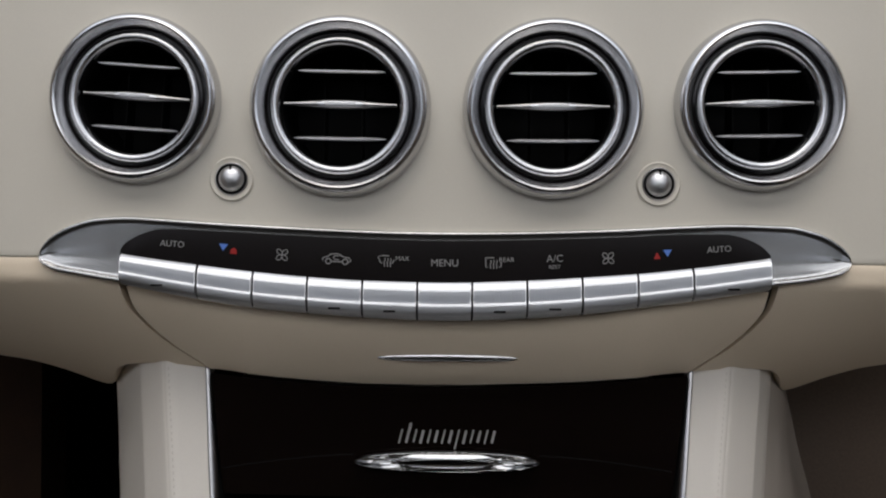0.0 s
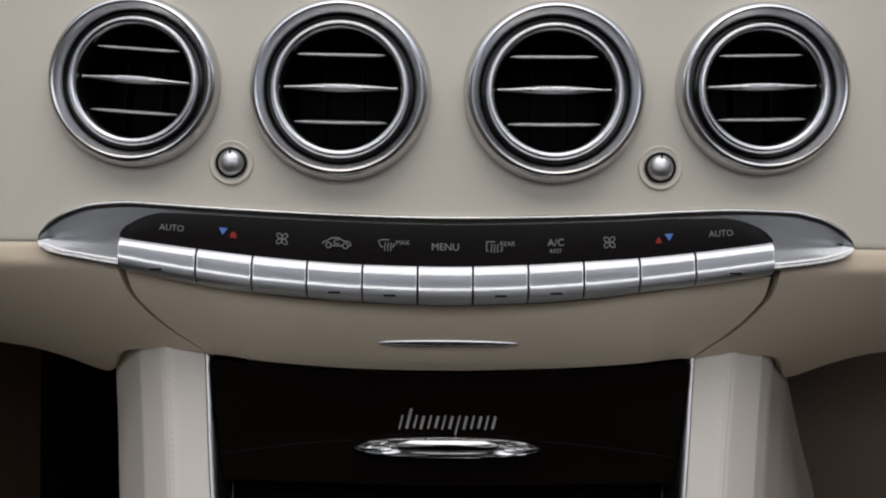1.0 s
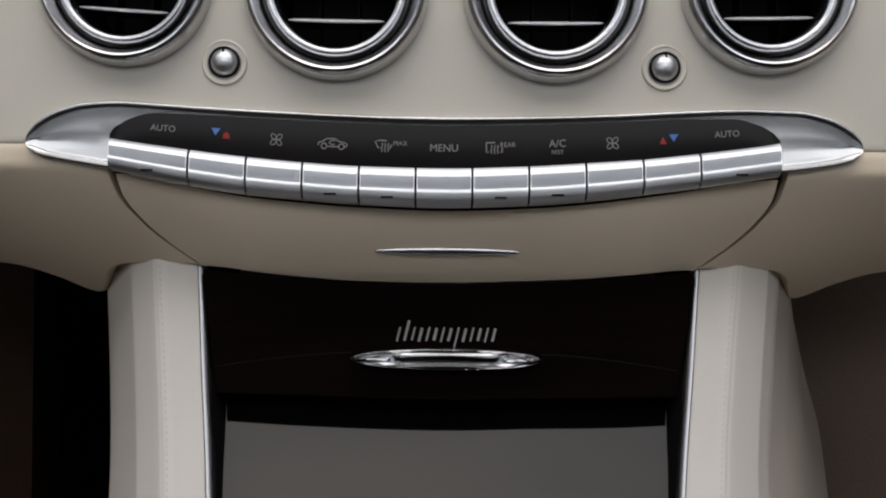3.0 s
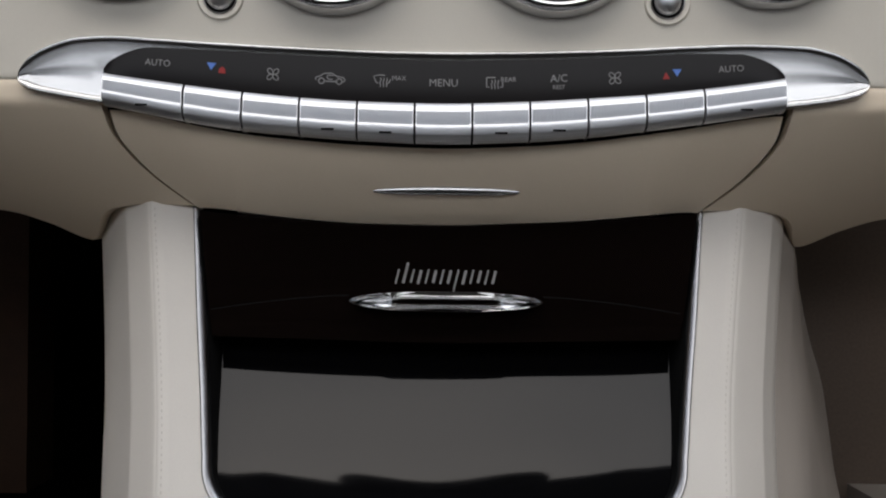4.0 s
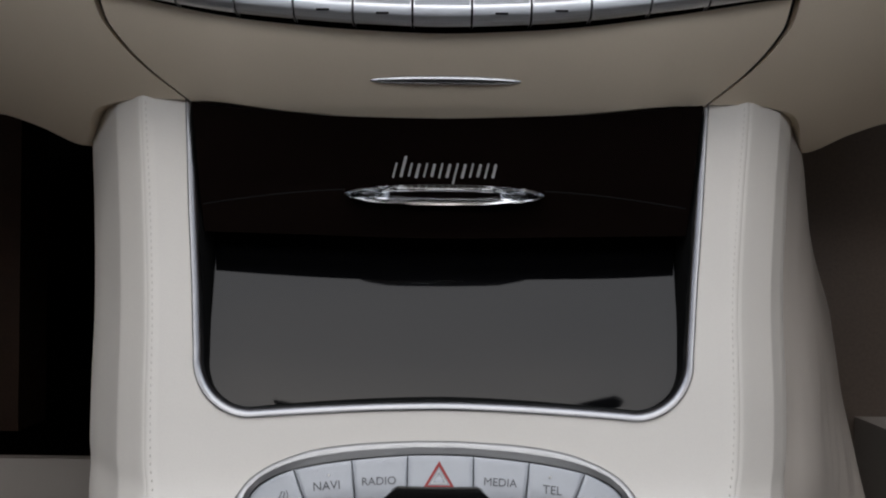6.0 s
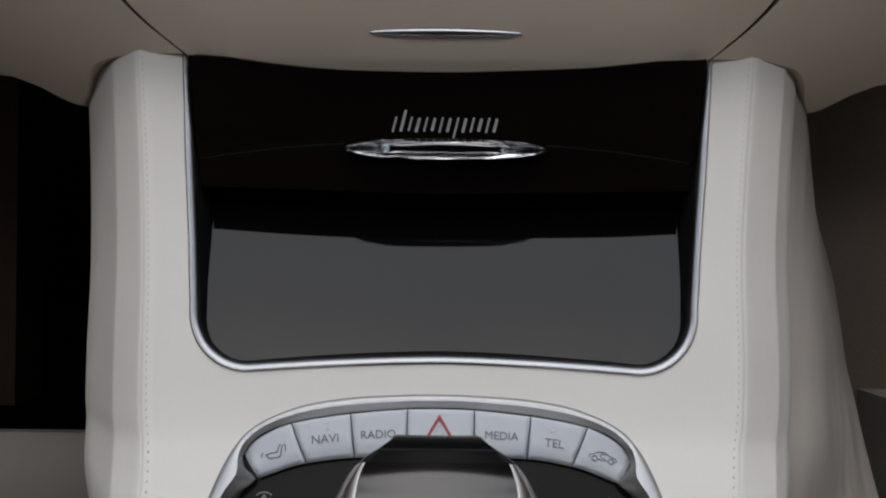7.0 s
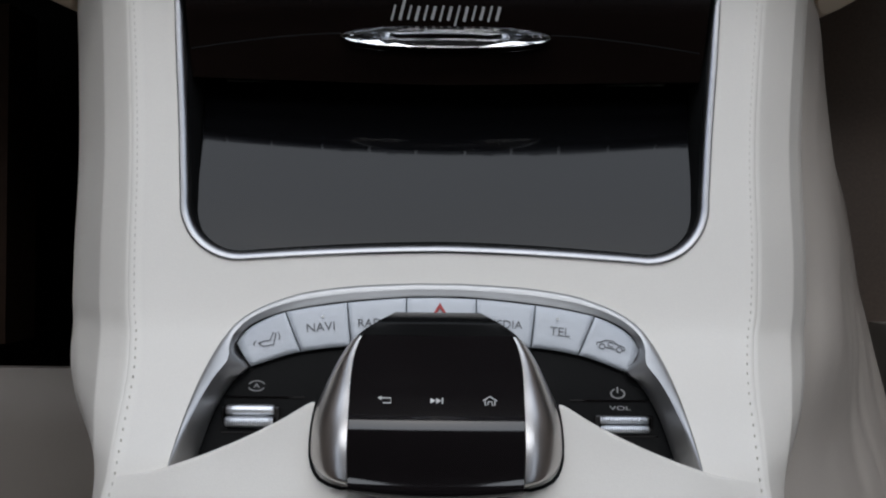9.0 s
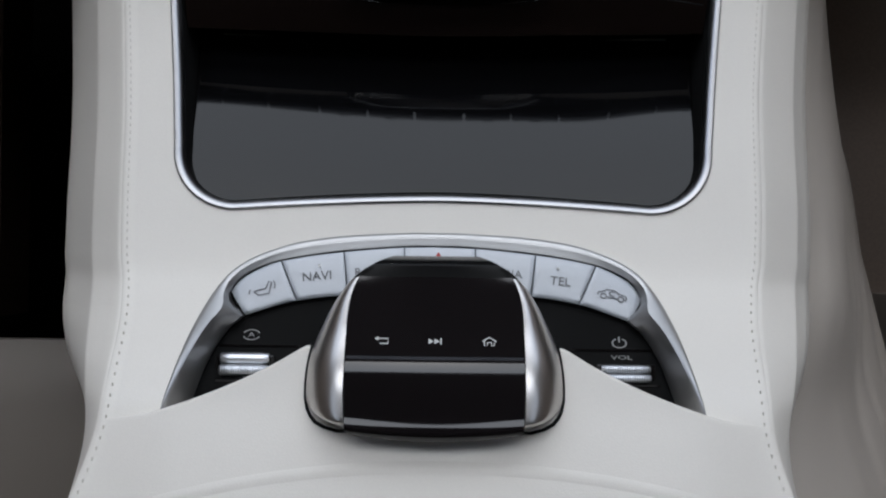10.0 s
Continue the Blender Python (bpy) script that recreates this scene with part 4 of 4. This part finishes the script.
part("gasket", sheet(gasket_skin, range(len(GASKET)), range(4)), BLACK_MATT, pad, "black gap seal round the base", True)


def pad_print(bm, x, y, label):
    bm.transform(Matrix.Translation(lay(x, y, pad_d(y) - 0.25)) @ Euler((radians(-28), 0, 0)).to_matrix().to_4x4())
    part("touch_icon", bm, PRINT, touch, label, True, False)


bk = stroke(bmesh.new(), [(-1.8, 1.0), (2.6, 1.0), (2.6, -1.1), (-0.6, -1.1)], 0.5)
poly(bk, [(-2.8, 1.0), (-1.2, 2.0), (-1.2, 0.0)])
bk.transform(Matrix.Scale(0.75, 4))
pad_print(bk, -15.0, -229.9, "white back arrow")
sk = poly(poly(bmesh.new(), [(-2.6, 1.2), (-0.4, 0), (-2.6, -1.2)]), [(-0.3, 1.2), (1.9, 0), (-0.3, -1.2)])
stroke(sk, [(2.3, 1.3), (2.3, -1.3)], 0.5)
sk.transform(Matrix.Scale(0.75, 4))
pad_print(sk, 1.0, -229.9, "white skip symbol")
hm = stroke(bmesh.new(), [(-1.4, -1.5), (-1.9, -1.5), (-1.9, 0.2), (-2.7, 0.2), (0, 1.9), (2.7, 0.2), (1.9, 0.2), (1.9, -1.5), (0.8, -1.5), (0.8, -0.2), (-0.8, -0.2), (-0.8, -1.5)], 0.45)
hm.transform(Matrix.Scale(0.78, 4))
pad_print(hm, 17.2, -229.9, "white home symbol")

# ---- footwells; unseen cabin shell added to shape the light ----


def slab(name, x0, x1, y0, y1, z0, z1, mat, label, category, smooth=False):
    """A plain slab on the upright axes, in metres."""
    bm = bmesh.new()
    bmesh.ops.create_cube(bm, size=1, matrix=Matrix.Translation(((x0 + x1) / 2, (y0 + y1) / 2, (z0 + z1) / 2)) @ Matrix.Diagonal((x1 - x0, y1 - y0, z1 - z0, 1)))
    me = bpy.data.meshes.new(name)
    bm.to_mesh(me)
    bm.free()
    me.materials.append(mat)
    return tagged(new(name, me), label, category, kind="structure")


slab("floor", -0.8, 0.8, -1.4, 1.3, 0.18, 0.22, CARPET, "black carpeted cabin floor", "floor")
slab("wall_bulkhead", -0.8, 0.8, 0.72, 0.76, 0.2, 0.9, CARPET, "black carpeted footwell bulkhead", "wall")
# unseen side walls: tall in front to block light, lower behind to admit it
for side, sign in (("driver", -1), ("passenger", 1)):
    xa, xb = sorted((sign * 0.78, sign * 0.82))
    slab("wall_door_" + side, xa, xb, -0.25, 1.3, 0.2, 1.42, DOOR, "unseen brown door wall, tall to darken the console sides", "wall")
    slab("wall_quarter_" + side, xa, xb, -1.4, -0.25, 0.2, 1.22, DOOR, "unseen brown quarter wall, low to let in light from behind", "wall")
# unseen rear wall, dark so that the fascia reflects black
slab("wall_rear", -0.8, 0.8, -1.45, -1.4, 0.2, 1.46, HEADLINER, "unseen dark rear wall that keeps reflections black", "wall")
# unseen roof; its opening is placed for the light and the lid's reflection
roof = bmesh.new()
for x0, x1, y0, y1 in ((-0.82, 0.82, -1.45, -0.46), (-0.82, 0.82, -0.06, 0.165), (-0.82, -0.64, -0.46, -0.06), (0.64, 0.82, -0.46, -0.06)):
    bmesh.ops.create_cube(roof, size=1, matrix=Matrix.Translation(((x0 + x1) / 2, (y0 + y1) / 2, 1.48)) @ Matrix.Diagonal((x1 - x0, y1 - y0, 0.04, 1)))
roof_mesh = bpy.data.meshes.new("ceiling")
roof.to_mesh(roof_mesh)
roof.free()
roof_mesh.materials.append(HEADLINER)
tagged(new("ceiling", roof_mesh), "unseen black roof with an opening placed to let in light", "ceiling", kind="structure")
slab("dash_shelf", -0.8, 0.8, 0.47, 1.25, 0.9, 0.93, BLACK_MATT, "black dashboard top under the windscreen", "shelf")


def padded(name, x0, x1, y0, y1, d0, d1, mat, label, category, bulge=12.0):
    """A soft upholstered block laid out on the slanted plane."""
    ob = thing(name, (x0 + x1) / 2, (y0 + y1) / 2, d1, label, category)

    def f(u, v):
        w = max(abs(2 * min(max(u, 0), 1) - 1), abs(2 * min(max(v, 0), 1) - 1))
        out = u < 0 or u > 1 or v < 0 or v > 1
        wob = 2.0 * noise.noise(Vector((u * 4, v * 4, x0)))
        return lerp(x0, x1, min(max(u, 0), 1)), lerp(y0, y1, min(max(v, 0), 1)), (d1 if out else d0 + bulge * w ** 4 + wob)
    part("base", box(bmesh.new(), x0 + 20, x1 - 20, y1, y1 + 60, d1 - 4, 905), BLACK_MATT, ob, "dark base", True)
    part("cushion", sheet(f, [-1] + steps(0, 1, 24) + [2], [-1] + steps(0, 1, 24) + [2]), mat, ob, absolute=True)
    return ob


padded("footwell_mat", 176, 420, -20, -420, 640, 700, TRIM_BROWN, "brown carpeted passenger footwell side", "carpet", 4)
# darker colour stands in for the shade in the driver's footwell
padded("driver_footwell_mat", -470, -292, -20, -250, 690, 740, SHADED_CARPET, "brown carpeted driver footwell side, darkened for shade", "carpet", 4)
padded("front_seat", -420, -176, -262, -420, 645, 672, SEAT, "sand leather driver seat edge beside the console", "seat", 16)
padded("front_seat", 268, 440, -225, -420, 560, 760, LEATHER_LOW, "darkened leather passenger seat edge beside the console", "seat", 16)


# ---- rear-view mirror under the roof's front edge: unseen, makes the lid's dark reflected hump ----
mirror = new("rear_view_mirror")
mirror.matrix_basis = Matrix.Translation((0.0, 0.182, 1.42))
tagged(mirror, "unseen black rear-view mirror, added for its reflection in the lid", "mirror")
bm = bmesh.new()
bmesh.ops.create_cube(bm, size=1, matrix=Matrix.Diagonal((0.2, 0.03, 0.06, 1)))
shell = soften(part("housing", bm, BLACK_MATT, mirror), 14, 4)
bm = bmesh.new()
bmesh.ops.create_cube(bm, size=1, matrix=Matrix.Translation((0, -0.028, 0.032)) @ Matrix.Diagonal((0.05, 0.03, 0.03, 1)))
soften(part("stalk", bm, BLACK_MATT, mirror), 6, 3)
